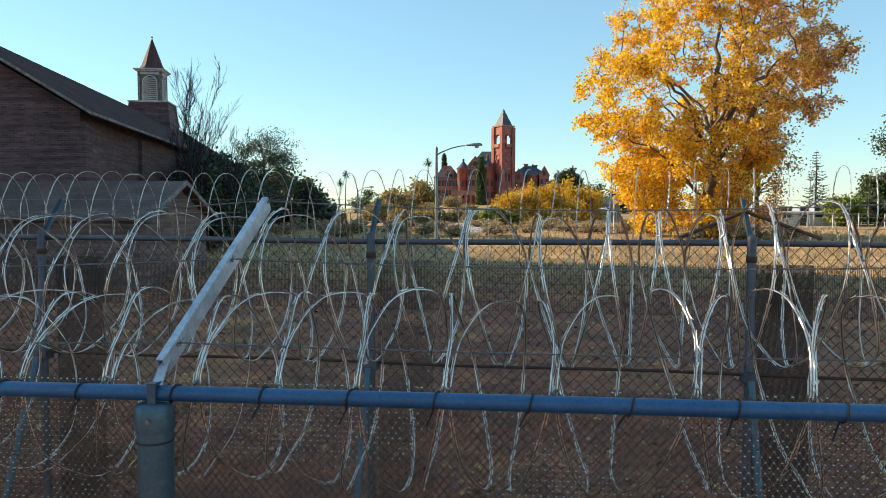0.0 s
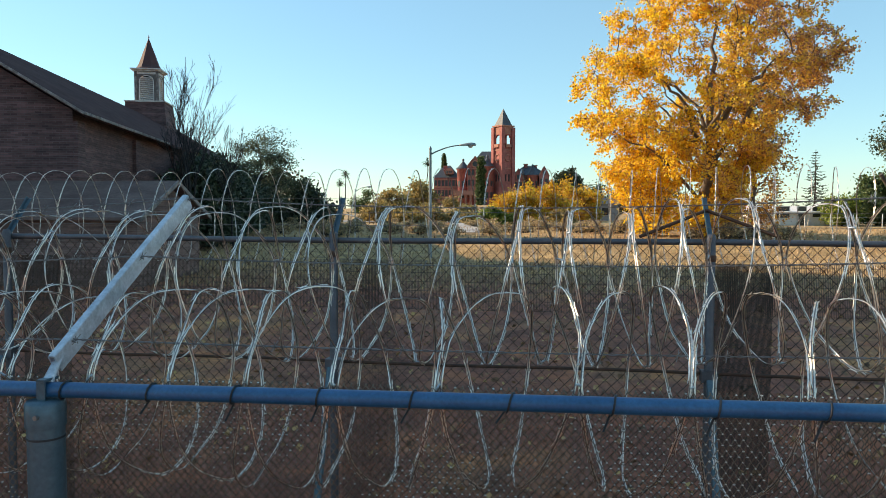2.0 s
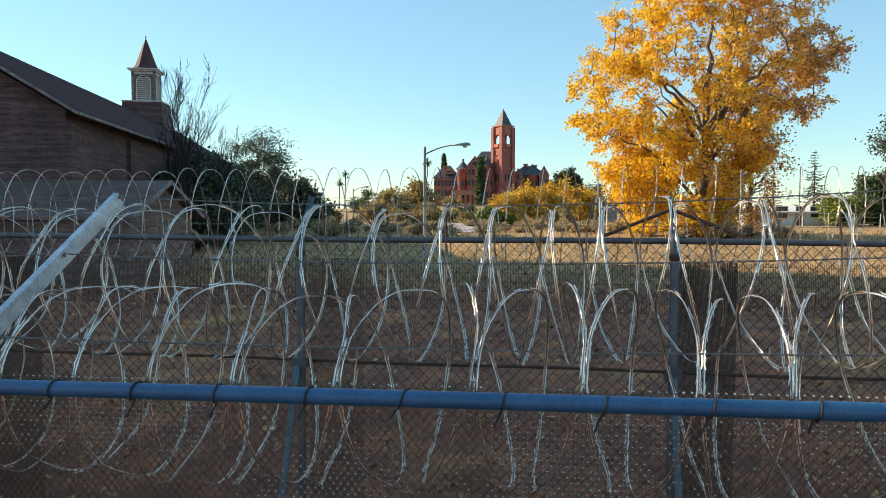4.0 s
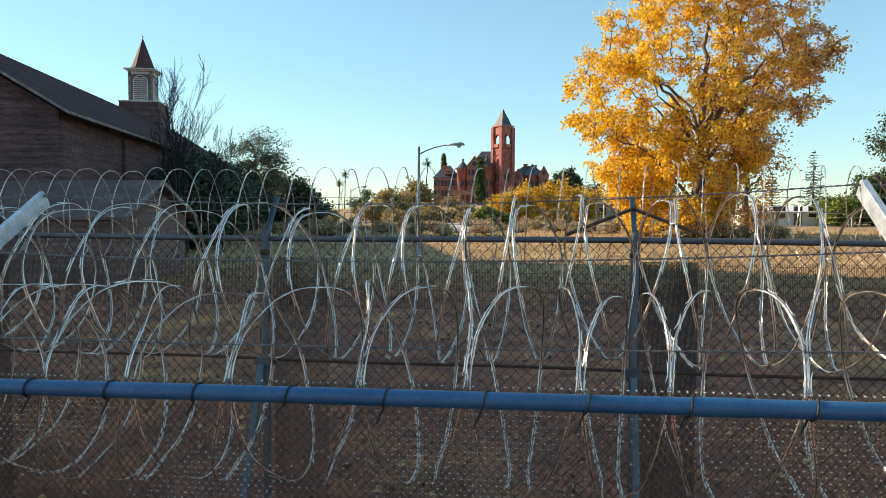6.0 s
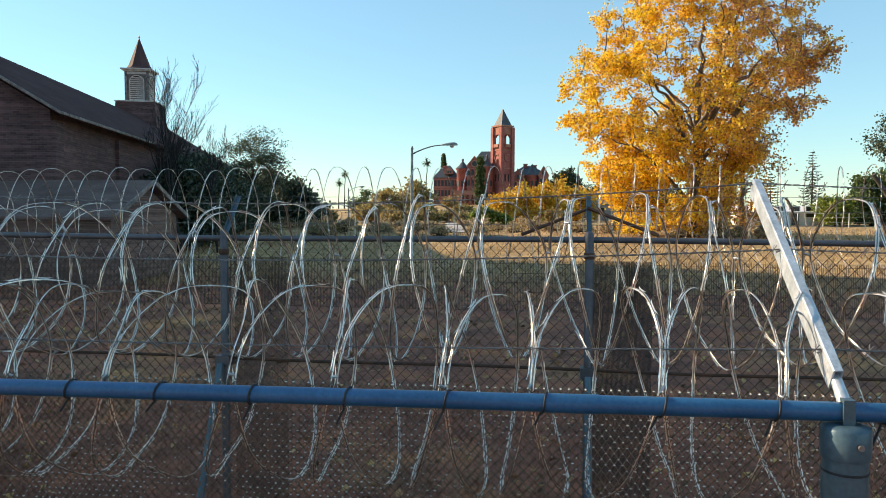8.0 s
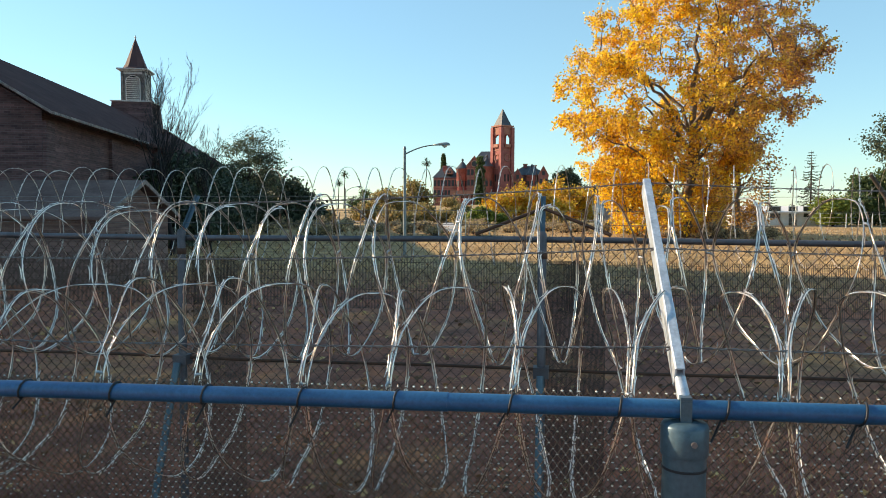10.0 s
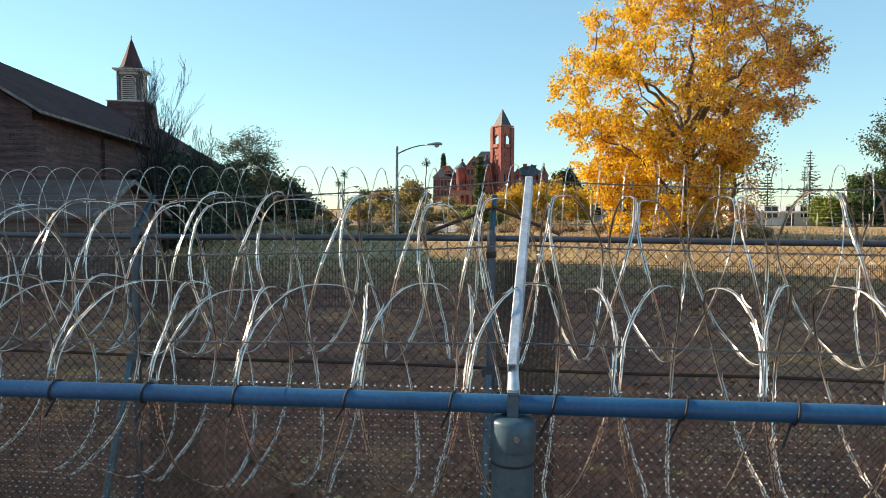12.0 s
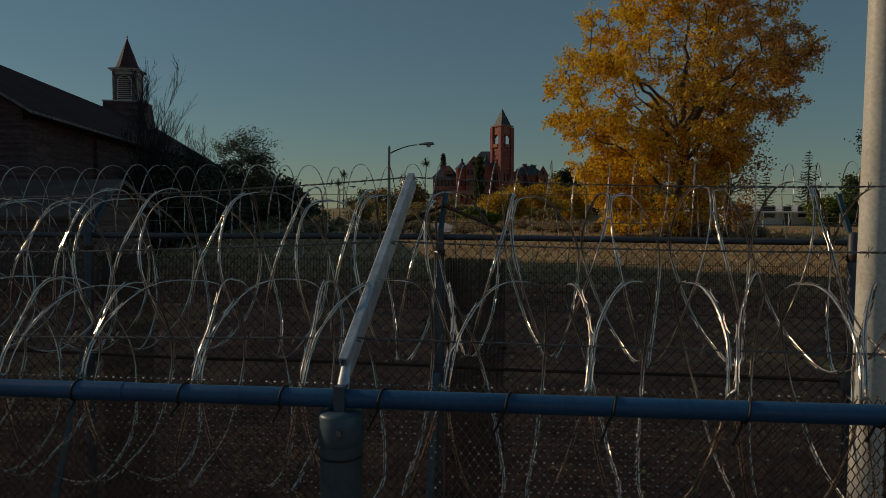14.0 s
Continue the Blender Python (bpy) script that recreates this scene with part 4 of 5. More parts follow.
def bare_tree(name, label, x, y, height, seed, stems=1, spread=0.22, r=0.16, lean=0.0):
    rng = np.random.default_rng(seed)
    t = thing(name, label, "tree", m=Matrix.Translation((x, y, ground_z(x, y) - 0.05)))
    wood = MB()

    def grow(o, d, ln, rad, lev):
        n = 6
        pts, rr = [tuple(o)], [rad]
        p = o.copy()
        for i in range(n):
            d = d + rng.normal(0, 0.13, 3) + np.array([0, 0, 0.07])
            d /= np.linalg.norm(d)
            p = p + d * ln / n
            pts.append(tuple(p))
            rr.append(max(0.010, rad * (1 - 0.7 * (i + 1) / n)))
            if lev < 4 and i >= (2 if lev == 0 else 1):
                for _ in range(2 if lev < 2 else 1):
                    if rng.uniform() < 0.66:
                        s = rng.normal(size=3)
                        s[2] = abs(s[2]) * 0.6
                        dd = d + s / np.linalg.norm(s) * (spread * 3)
                        grow(p.copy(), dd / np.linalg.norm(dd), ln * rng.uniform(0.38, 0.58), max(0.012, rr[-1] * 0.6), lev + 1)
        wood.tube(pts, rr, 8 if lev == 0 else 4 if lev < 3 else 3, cap=False, smooth=lev < 2)

    for k in range(stems):
        a = 2 * math.pi * k / max(1, stems) + 0.4
        d = np.array([math.cos(a) * 0.16 * (stems > 1), math.sin(a) * 0.16 * (stems > 1), 1.0])
        grow(np.array([math.cos(a) * 0.4 * (stems > 1), math.sin(a) * 0.4 * (stems > 1), 0.0]), d / np.linalg.norm(d), height * 0.78 * rng.uniform(0.9, 1.05), r, 0)
    top = max(p[2] for p in wood.v)
    drift = float(np.mean([p[0] for p in wood.v if p[2] > top * 0.6]))
    wood.v = [(p[0] * 0.66 - (drift * 0.66 - lean) * p[2] / (top * 0.8), p[1] * 0.8, p[2] * height / top) for p in wood.v]
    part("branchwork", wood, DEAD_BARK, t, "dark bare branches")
    return t


def palm(x, y, height, crown, seed, z=None):
    rng = np.random.default_rng(seed)
    t = thing("palm_tree", "tall slim fan palm with a round tuft of fronds", "palm tree", "distant palms", m=Matrix.Translation((x, y, ground_z(x, y))))
    path = smooth_path((0, 0, 0), (0.3, 0, height), 0, rng, 5, 0.01)
    part("trunk", MB().tube(path, [0.28, 0.19, 0.17, 0.16, 0.15, 0.17], 8, cap=False), DARK_BARK, t)
    q = []
    top = np.array(path[-1])
    for k in range(46):
        d = rng.normal(size=3)
        d[2] = d[2] * 0.75 + 0.15
        d /= np.linalg.norm(d)
        s = np.cross(d, [0, 0, 1])
        s /= np.linalg.norm(s) + 1e-6
        tip = top + d * crown * rng.uniform(0.8, 1.1) - np.array([0, 0, crown * 0.22])
        mid = top + d * crown * 0.6
        for f_ in (-0.35, 0.0, 0.35):
            e = tip + s * crown * f_
            q.append([mid - s * 0.05 * crown, mid + s * 0.05 * crown, e + s * 0.04, e - s * 0.04])
        q.append([top - s * 0.03 * crown, top + s * 0.03 * crown, mid + s * 0.06 * crown, mid - s * 0.06 * crown])
    part("fronds", quads_mesh("fronds", np.array(q), DARK_LEAF), None, t, "stiff fan fronds")
    return t


def conifer(name, label, x, y, height, radius, seed, mat, tiers=22, gap=0.35, droop=-0.12, needle=0.22, per=26, start=0.12, group=""):
    rng = np.random.default_rng(seed)
    t = thing(name, label, "tree", group, m=Matrix.Translation((x, y, ground_z(x, y))))
    wood, cs = MB(), []
    wood.tube([(0, 0, 0), (0.05, 0, height * 0.5), (0, 0, height)], [height * 0.016, height * 0.010, 0.03], 8, cap=False)
    for i in range(tiers):
        q = start + (1 - start) * i / tiers
        z0 = height * q
        rr = radius * (1 - q) ** 0.8 * rng.uniform(0.8, 1.15) + 0.15
        for k in range(6):
            if rng.uniform() < gap * 0.5:
                continue
            a = 2 * math.pi * k / 6 + rng.uniform(-0.4, 0.4) + i
            ln = rr * rng.uniform(0.7, 1.1)
            e = np.array([math.cos(a) * ln, math.sin(a) * ln, z0 + droop * ln + 0.12 * ln])
            m_ = np.array([math.cos(a) * ln * 0.55, math.sin(a) * ln * 0.55, z0 + droop * ln])
            wood.tube([(0, 0, z0), tuple(m_), tuple(e)], [0.05, 0.035, 0.015], 4, cap=False)
            n = max(3, int(per * ln / radius))
            f = rng.uniform(0.25, 1.0, n)[:, None]
            p = np.where(f < 0.55, m_ * f / 0.55 + np.array([0, 0, z0]) * (1 - f / 0.55), m_ + (e - m_) * (f - 0.55) / 0.45)
            cs.append(p + rng.normal(0, 0.10, (n, 3)) * radius * 0.35 * np.array([1, 1, 0.35]))
    part("trunk", wood, DARK_BARK, t)
    part("crown", quads_mesh("crown", leaf_quads(rng, np.concatenate(cs), needle, 0.8, 0.4), mat), None, t)
    return t


BUSH_LEAF = leafy("bright_green_leaves", [(0.0, (0.08, 0.12, 0.02)), (0.6, (0.18, 0.24, 0.04)), (1.0, (0.34, 0.34, 0.06))])

OAK_LEAF = leafy("grey_green_oak_leaves", [(0.0, (0.03, 0.05, 0.035)), (0.6, (0.07, 0.10, 0.06)), (1.0, (0.13, 0.16, 0.09))])

# the big plane tree, golden, with russet leaves higher up and hanging sprays down to the grass
def plane_leaf():
    m, nt, b = base("golden_plane_leaves", 0.5)
    geo = nt.nodes.new("ShaderNodeNewGeometry")
    gold = ramp(nt, geo.outputs["Random Per Island"], [(0.0, (0.36, 0.16, 0.04)), (0.15, (0.66, 0.34, 0.04)), (0.38, (0.94, 0.55, 0.04)), (0.75, (0.98, 0.71, 0.05)), (1.0, (0.90, 0.70, 0.10))])
    russet = ramp(nt, geo.outputs["Random Per Island"], [(0.0, (0.30, 0.15, 0.12)), (0.3, (0.62, 0.35, 0.20)), (0.65, (0.86, 0.50, 0.14)), (1.0, (0.97, 0.68, 0.10))])
    co = nt.nodes.new("ShaderNodeTexCoord").outputs["Object"]
    sep = nt.nodes.new("ShaderNodeSeparateXYZ")
    nt.links.new(co, sep.inputs[0])
    ma = nt.nodes.new("ShaderNodeMath")
    ma.operation = "MULTIPLY_ADD"
    nt.links.new(sep.outputs[0], ma.inputs[0])
    ma.inputs[1].default_value = 0.035
    nt.links.new(noise_tex(nt, 0.38, 4, 0.6), ma.inputs[2])
    turned = ramp(nt, ma.outputs[0], [(0.46, (0, 0, 0)), (0.72, (1, 1, 1))])
    col = mixc(nt, turned, gold, russet)
    nt.links.new(col, b.inputs["Base Color"])
    tr = nt.nodes.new("ShaderNodeBsdfTranslucent")
    nt.links.new(col, tr.inputs["Color"])
    mx = nt.nodes.new("ShaderNodeMixShader")
    mx.inputs[0].default_value = 0.5
    nt.links.new(b.outputs[0], mx.inputs[1])
    nt.links.new(tr.outputs[0], mx.inputs[2])
    nt.links.new(mx.outputs[0], nt.nodes["Material Output"].inputs["Surface"])
    return m


def plane_tree(x, y, seed, sprays=670):
    """Limbs fork low and reach leaf sprays spread through a lopsided crown; each spray joins the nearest branch already grown."""
    rng = np.random.default_rng(seed)
    t = thing("plane_tree", "large plane tree in golden autumn leaf", "tree", m=Matrix.Translation((x, y, ground_z(x, y) - 0.05)))
    reach = [(0.5, 5.2, 1.6), (2.0, 5.6, 2.2), (4.0, 6.6, 3.3), (6.0, 8.0, 4.8), (8.0, 9.4, 6.6), (10.0, 9.5, 8.6), (12.5, 8.2, 9.2), (15.0, 6.2, 8.8), (17.5, 4.4, 7.0), (20.0, 2.4, 2.8)]
    left, right = [(z, a) for z, a, b in reach], [(z, b) for z, a, b in reach]
    wood = MB()
    spine = [np.array(p) for p in smooth_path((0, 0, 0), (0.5, 0.2, 15.5), 0, rng, 16, 0.02)]
    wood.tube([tuple(p) for p in spine], [0.52] + [0.38 * (1 - 0.9 * i / 16) + 0.02 for i in range(1, 17)], 12, cap=False)
    nodes, back = list(spine[3:]), [None] * len(spine[3:])
    # main limbs
    for k in range(13):
        a = 2.4 * k + rng.uniform(-0.35, 0.35)
        z0 = rng.uniform(2.6, 8.0)
        zt = min(16.5, z0 + rng.uniform(3.0, 7.5))
        r = env_at(left if math.cos(a) < 0 else right, zt) * 0.72
        o = spine[int(z0 / 15.5 * 16)]
        path = smooth_path(o, (r * math.cos(a), r * math.sin(a) * 0.8, zt), 0.10, rng, 9, 0.07)
        wood.tube(path, [0.125 * (1 - 0.85 * i / 9) + 0.015 for i in range(10)], 8, cap=False)
        nodes += [np.array(p) for p in path[2:]]
    tips = []
    while len(tips) < sprays:
        z = rng.uniform(0.6, 19.8)
        a = rng.uniform(0, 2 * math.pi)
        el, er = env_at(left, z), env_at(right, z)
        e = er + (el - er) * (0.5 - 0.5 * math.cos(a))
        if rng.uniform() > max(e / 9.6, 0.7 if z < 6 else 0.0) ** 1.3:
            continue
        q = rng.uniform(0.12, 1.0) ** 0.42 * e * 0.95
        c = np.array([q * math.cos(a), q * math.sin(a) * 0.7, z])
        if noise.noise(Vector(c * 0.5) + Vector((3, 7, 1))) < (0.0 if z > 6.5 else -0.03) + 0.005 * max(0.0, c[0]):
            continue
        tips.append(c)
    tips.sort(key=lambda c: math.hypot(c[0], c[1]) + abs(c[2] - 8) * 0.5)
    N = np.array(nodes)
    cs = []
    for c in tips:
        d = N - c
        cost = np.linalg.norm(d * np.array([1, 1, 0.8]), axis=1) + np.where(N[:, 2] > c[2] + 2.5, 0.6, 0)
        o = N[int(np.argmin(cost))]
        ln = float(np.linalg.norm(c - o))
        path = smooth_path(o, c, 0.13 if ln > 0.8 else 0.0, rng, 5, 0.10)
        r0 = min(0.10, 0.018 + 0.014 * ln)
        wood.tube(path, [r0 * (1 - 0.75 * i / 5) + 0.006 for i in range(6)], 5, cap=False, smooth=True)
        N = np.vstack([N, np.array(path[2:])])
        for k in range(6):
            d = rng.normal(size=3)
            d[2] = d[2] * 0.55 - 0.3
            d /= np.linalg.norm(d)
            f = c + d * rng.uniform(0.5, 1.15)
            f[2] = max(0.3, f[2])
            wood.tube([tuple(c), tuple((c + f) / 2 + np.array([0, 0, 0.12])), tuple(f)], [0.016, 0.011, 0.005], 3, cap=False, smooth=False)
            m = 25
            g = rng.uniform(0.25, 1.12, (m, 1))
            cs.append(c + (f - c) * g + rng.normal(0, 0.13, (m, 3)) * np.array([1, 1, 1.1]))
    part("trunk", wood, BARK, t, "mottled trunk and forking limbs")
    cc = np.concatenate(cs)
    part("crown", quads_mesh("crown", leaf_quads(rng, cc[cc[:, 2] > 0.2], 0.092, 0.0, 0.8), plane_leaf()), None, t, "golden and russet leaves in hanging sprays")


plane_tree(10.4, 51.4, 35)
crown_tree("plane_tree", "smaller plane tree with darker brown leaves", 14.6, 56.0, [(0.4, 2.2), (4, 3.2), (7, 3.6), (10, 2.5), (12, 0.6)],
           leafy("brown_plane_leaves", [(0.0, (0.16, 0.07, 0.03)), (0.5, (0.42, 0.20, 0.05)), (1.0, (0.66, 0.38, 0.06))], 0.5, 0.5), BARK, 32, 26, 8, 22, 0.085, 0.36, 1.4, 0.28, 0.8, gap=0.2)
bare_tree("bare_tree", "bare leafless tree with wiry upright branches before the church", -16.8, 33.0, 9.6, 8, 2, 0.15, 0.19, 0.3)
bare_tree("bare_tree", "tall slim bare tree beside the church steeple", -17.5, 33.4, 10.2, 33, 1, 0.07, 0.13, -0.1)
bare_tree("bare_tree", "low bare twiggy tree by the church wall", -15.4, 34.8, 6.4, 10, 1, 0.2, 0.09)
crown_tree("oak_tree", "grey-green oak with an open ragged crown", -25.2, 62.0, [(1.5, 1.8), (3.5, 2.7), (5.8, 3.3), (7.6, 2.5), (8.9, 0.7)], OAK_LEAF, DARK_BARK, 12, 46, 8, 34, 0.068, 0.30, 1.1, 0.22, 0.75, gap=0.25)
crown_tree("evergreen_tree", "dense dark evergreen tree", -28.6, 72.0, [(0.3, 2.8), (2.5, 3.1), (4.2, 2.4), (5.2, 0.8)], DARK_LEAF, DARK_BARK, 13, 40, 8, 26, 0.17, 0.5, 1.2, 0.25, 0.7, group="dark trees")
crown_tree("evergreen_tree", "dense dark evergreen tree", -24.0, 68.0, [(0.3, 2.2), (1.8, 2.5), (3.2, 1.8), (4.3, 0.6)], DARK_LEAF, DARK_BARK, 14, 36, 8, 26, 0.17, 0.5, 1.2, 0.25, 0.7, group="dark trees")
crown_tree("evergreen_tree", "low dark evergreen by the field", -23.6, 72.0, [(0.2, 1.8), (1.0, 2.0), (1.9, 1.4), (2.7, 0.4)], DARK_LEAF, DARK_BARK, 15, 26, 8, 24, 0.15, 0.45, 1.0, 0.2, 0.7, group="dark trees")
for i, (lx, hh) in enumerate(((12.4, 4.2), (14.2, 4.9), (16.0, 5.2), (18.0, 5.2), (21.0, 5.0), (24.5, 4.7), (28.0, 4.4), (32.0, 4.2), (36.0, 3.8), (40.0, 3.2))):
    tx, ty = -17.32 - 0.2683 * lx + 0.9633 * 1.6, 25.18 + 0.9633 * lx + 0.2683 * 1.9
    crown_tree("evergreen_tree", "dense dark evergreen against the church wall", tx, ty, [(0.2, 1.5), (hh * 0.4, 1.7), (hh * 0.8, 1.3), (hh, 0.4)], DARK_LEAF, DARK_BARK, 90 + i, 34, 7, 20, 0.13, 0.36, 0.9, 0.16, 0.8, group="dark trees")
palm(-73.6, 250, 9.3, 1.7, 2)
palm(-71.5, 250, 12.3, 1.8, 5)
palm(-42.5, 250, 15.2, 1.9, 3)
palm(46.5, 120, 3.6, 2.3, 4)
crown_tree("cedar_tree", "dark broad flat-topped cedar on the hill", 5.6, 230, [(3.5, 3.5), (6.5, 5.4), (9.5, 4.8), (11.6, 3.0), (12.6, 1.2)], DARK_LEAF, DARK_BARK, 55, 44, 7, 16, 0.32, 0.5, 1.6, 0.5, 0.85, flat=0.8, gap=0.15)
conifer("pine_tree", "tall thin conifer with sparse drooping branches", 46.7, 140, 12.4, 3.9, 6, DARK_LEAF, 24, 0.4, -0.25, 0.20, 34, 0.1)
conifer("pine_tree", "short sparse conifer behind the plane tree", 34.2, 120, 7.6, 2.4, 7, GREEN_LEAF, 16, 0.4, -0.2, 0.2, 26, 0.1)
for px_, py_, h, r, sd in ((-25.0, 262, 17.6, 1.7, 1), (-43.2, 296, 21.6, 0.75, 2)):
    crown_tree("cypress_tree", "narrow dark cypress in front of the castle", px_, py_, [(0.2, r * 0.7), (h * 0.3, r), (h * 0.7, r * 0.85), (h * 0.92, r * 0.6), (h, r * 0.3)], GREEN_LEAF, DARK_BARK, 60 + sd, 120, 5, 22, 0.26, 0.26, 0.6, 0.3, 0.86, group="cypresses", z=ground_z(px_, py_))
# shrubs and trees below the castle
for i, (tx, ty, h, r, mt, lb) in enumerate((
        (-5.4, 92, 3.8, 2.7, YELLOW_LEAF, "yellow autumn tree below the castle"), (-3.6, 96, 5.0, 3.6, YELLOW_LEAF, "yellow autumn tree below the castle"),
        (0.6, 98, 5.6, 3.2, YELLOW_LEAF, "yellow autumn tree below the castle"), (4.2, 104, 5.8, 3.4, YELLOW_LEAF, "yellow-green autumn tree below the castle"),
        (-5.6, 74, 1.9, 1.6, BUSH_LEAF, "bright green rounded bush in the field"), (-4.0, 75, 1.4, 1.0, BUSH_LEAF, "bright green rounded bush in the field"),
        (-23.0, 106, 4.7, 3.0, OLIVE_LEAF, "olive-brown tree with hanging dry fronds"), (-21.3, 118, 7.2, 4.0, OLIVE_LEAF, "olive-brown tree below the castle"),
        (-18.5, 112, 2.6, 2.4, OLIVE_LEAF, "olive-brown tree below the castle"), (-13.6, 120, 2.2, 2.6, OLIVE_LEAF, "olive-brown tree below the castle"),
        (-21.0, 88, 2.4, 2.2, OLIVE_LEAF, "low russet shrub below the castle"), (-17.2, 84, 1.5, 1.9, OLIVE_LEAF, "low russet shrub below the castle"), (-14.0, 86, 1.6, 2.1, OLIVE_LEAF, "low russet shrub below the castle"),
        (-2.0, 190, 6.5, 5.5, OLIVE_LEAF, "olive-green tree on the hill"), (-9.5, 200, 5.0, 5.0, OLIVE_LEAF, "olive-green tree on the hill"), (-30.0, 225, 3.6, 4.0, OLIVE_LEAF, "olive-green tree on the hill"),
        (10.0, 205, 8.0, 6.5, DARK_LEAF, "dark green tree on the hill"), (18.0, 190, 8.5, 6.0, DARK_LEAF, "dark green tree on the hill"), (27.0, 200, 9.5, 7.0, OLIVE_LEAF, "olive-green tree on the hill"),
        (-29.0, 86, 1.7, 1.9, OLIVE_LEAF, "low olive-brown shrub along the field"), (-25.6, 84, 1.4, 1.8, OLIVE_LEAF, "low olive-brown shrub along the field"), (-11.2, 88, 1.3, 1.7, OLIVE_LEAF, "low olive-brown shrub along the field"), (-9.0, 84, 1.1, 1.5, OLIVE_LEAF, "low olive-brown shrub along the field"),
        (1.8, 84, 1.5, 1.8, OLIVE_LEAF, "low olive-brown shrub along the field"), (18.4, 84, 1.5, 1.8, OLIVE_LEAF, "low olive-brown shrub along the field"),
        (-44.0, 170, 6.0, 4.0, GREEN_LEAF, "small grey-green tree in the distance"), (40.0, 190, 8.0, 6.0, OLIVE_LEAF, "olive-green tree on the hill"))):
    crown_tree("tree" if h > 3 else "shrub", lb, tx, ty, [(0.15, r * 0.7), (h * 0.35, r), (h * 0.7, r * 0.75), (h, r * 0.15)], mt, DARK_BARK, 100 + i, 26, 7, 16 if h < 8 else 20, 0.15 + 0.02 * max(0, h - 4), 0.12 * r, 0.32 * r, 0.05 * h, 0.7, group="trees below the castle", gap=0.1)
BRUSH_LEAF = leafy("dry_brush_leaves", [(0.0, (0.16, 0.12, 0.08)), (0.5, (0.36, 0.28, 0.18)), (0.85, (0.54, 0.42, 0.24)), (1.0, (0.62, 0.46, 0.18))], 0.6, 0.4)
brush = random.Random(61)
for i in range(56):
    bx, by, bh = -22 + 0.68 * i + brush.uniform(-0.6, 0.6), brush.uniform(48, 72), brush.uniform(0.45, 1.15)
    br = bh * brush.uniform(1.0, 1.7)
    crown_tree("shrub", "low dry brown brush along the edge of the field", bx, by, [(0.05, br * 0.8), (bh * 0.4, br), (bh * 0.8, br * 0.6), (bh, br * 0.2)], BRUSH_LEAF, DARK_BARK, 300 + i, 14, 5, 10, 0.075, 0.12, 0.35, 0.03, 0.7, group="low field brush", gap=0.15)
# right side: bright bush, dark trees, a tall crown
crown_tree("shrub", "bright green bush beside the pale house", 30.6, 83, [(0.1, 1.3), (1.6, 1.6), (3.2, 1.1), (4.2, 0.3)], BUSH_LEAF, DARK_BARK, 41, 26, 7, 22, 0.13, 0.3, 0.8, 0.12, 0.7)
crown_tree("evergreen_tree", "dark rounded evergreen beside the house", 35.4, 86, [(0.2, 2.6), (2.5, 3.2), (4.4, 2.5), (6.0, 0.8)], GREEN_LEAF, DARK_BARK, 42, 40, 8, 24, 0.16, 0.45, 1.2, 0.25, 0.7, group="dark trees")
crown_tree("evergreen_tree", "dark rounded evergreen beside the house", 40.0, 88, [(0.2, 3.4), (2.5, 3.9), (4.6, 3.0), (6.4, 0.9)], DARK_LEAF, DARK_BARK, 43, 40, 8, 24, 0.16, 0.5, 1.2, 0.25, 0.7, group="dark trees")
crown_tree("evergreen_tree", "tall tree with a ragged blue-green crown", 41.4, 92, [(6.5, 2.5), (8.8, 4.8), (11.4, 4.4), (13.6, 1.4)], OAK_LEAF, DARK_BARK, 44, 34, 8, 15, 0.14, 0.42, 1.5, 0.35, 0.8, gap=0.3)

# unseen block beside the yard, added to shade the ground from fences to field
def build_shade_block():
    blocker = thing("unseen_shade_block", "unseen flat-roofed brick block with windows, added to cast shade", "building", m=pose(-46.0, 7.1, 0, 0, 0, math.degrees(math.atan2(29.2, 10.0))))
    ln, dp, h = 30.86, 14.0, 21.3
    part("wall", MB().box(0, ln, 0, dp, -0.5, h - 0.3), BRICK, blocker)
    part("roof", MB().box(-0.15, ln + 0.15, -0.15, dp + 0.15, h - 0.298, h), SHINGLE, blocker)
    pane = MB().box(-0.6, 0.6, -0.08, -0.004, 0, 1.7).mesh("window", GLASS_DARK)
    for k in range(5):
        for i in range(10):
            part("window", pane, None, blocker, m=Matrix.Translation((2.2 + i * 3.0, 0, 1.4 + 4.0 * k)))
    return blocker


build_shade_block()


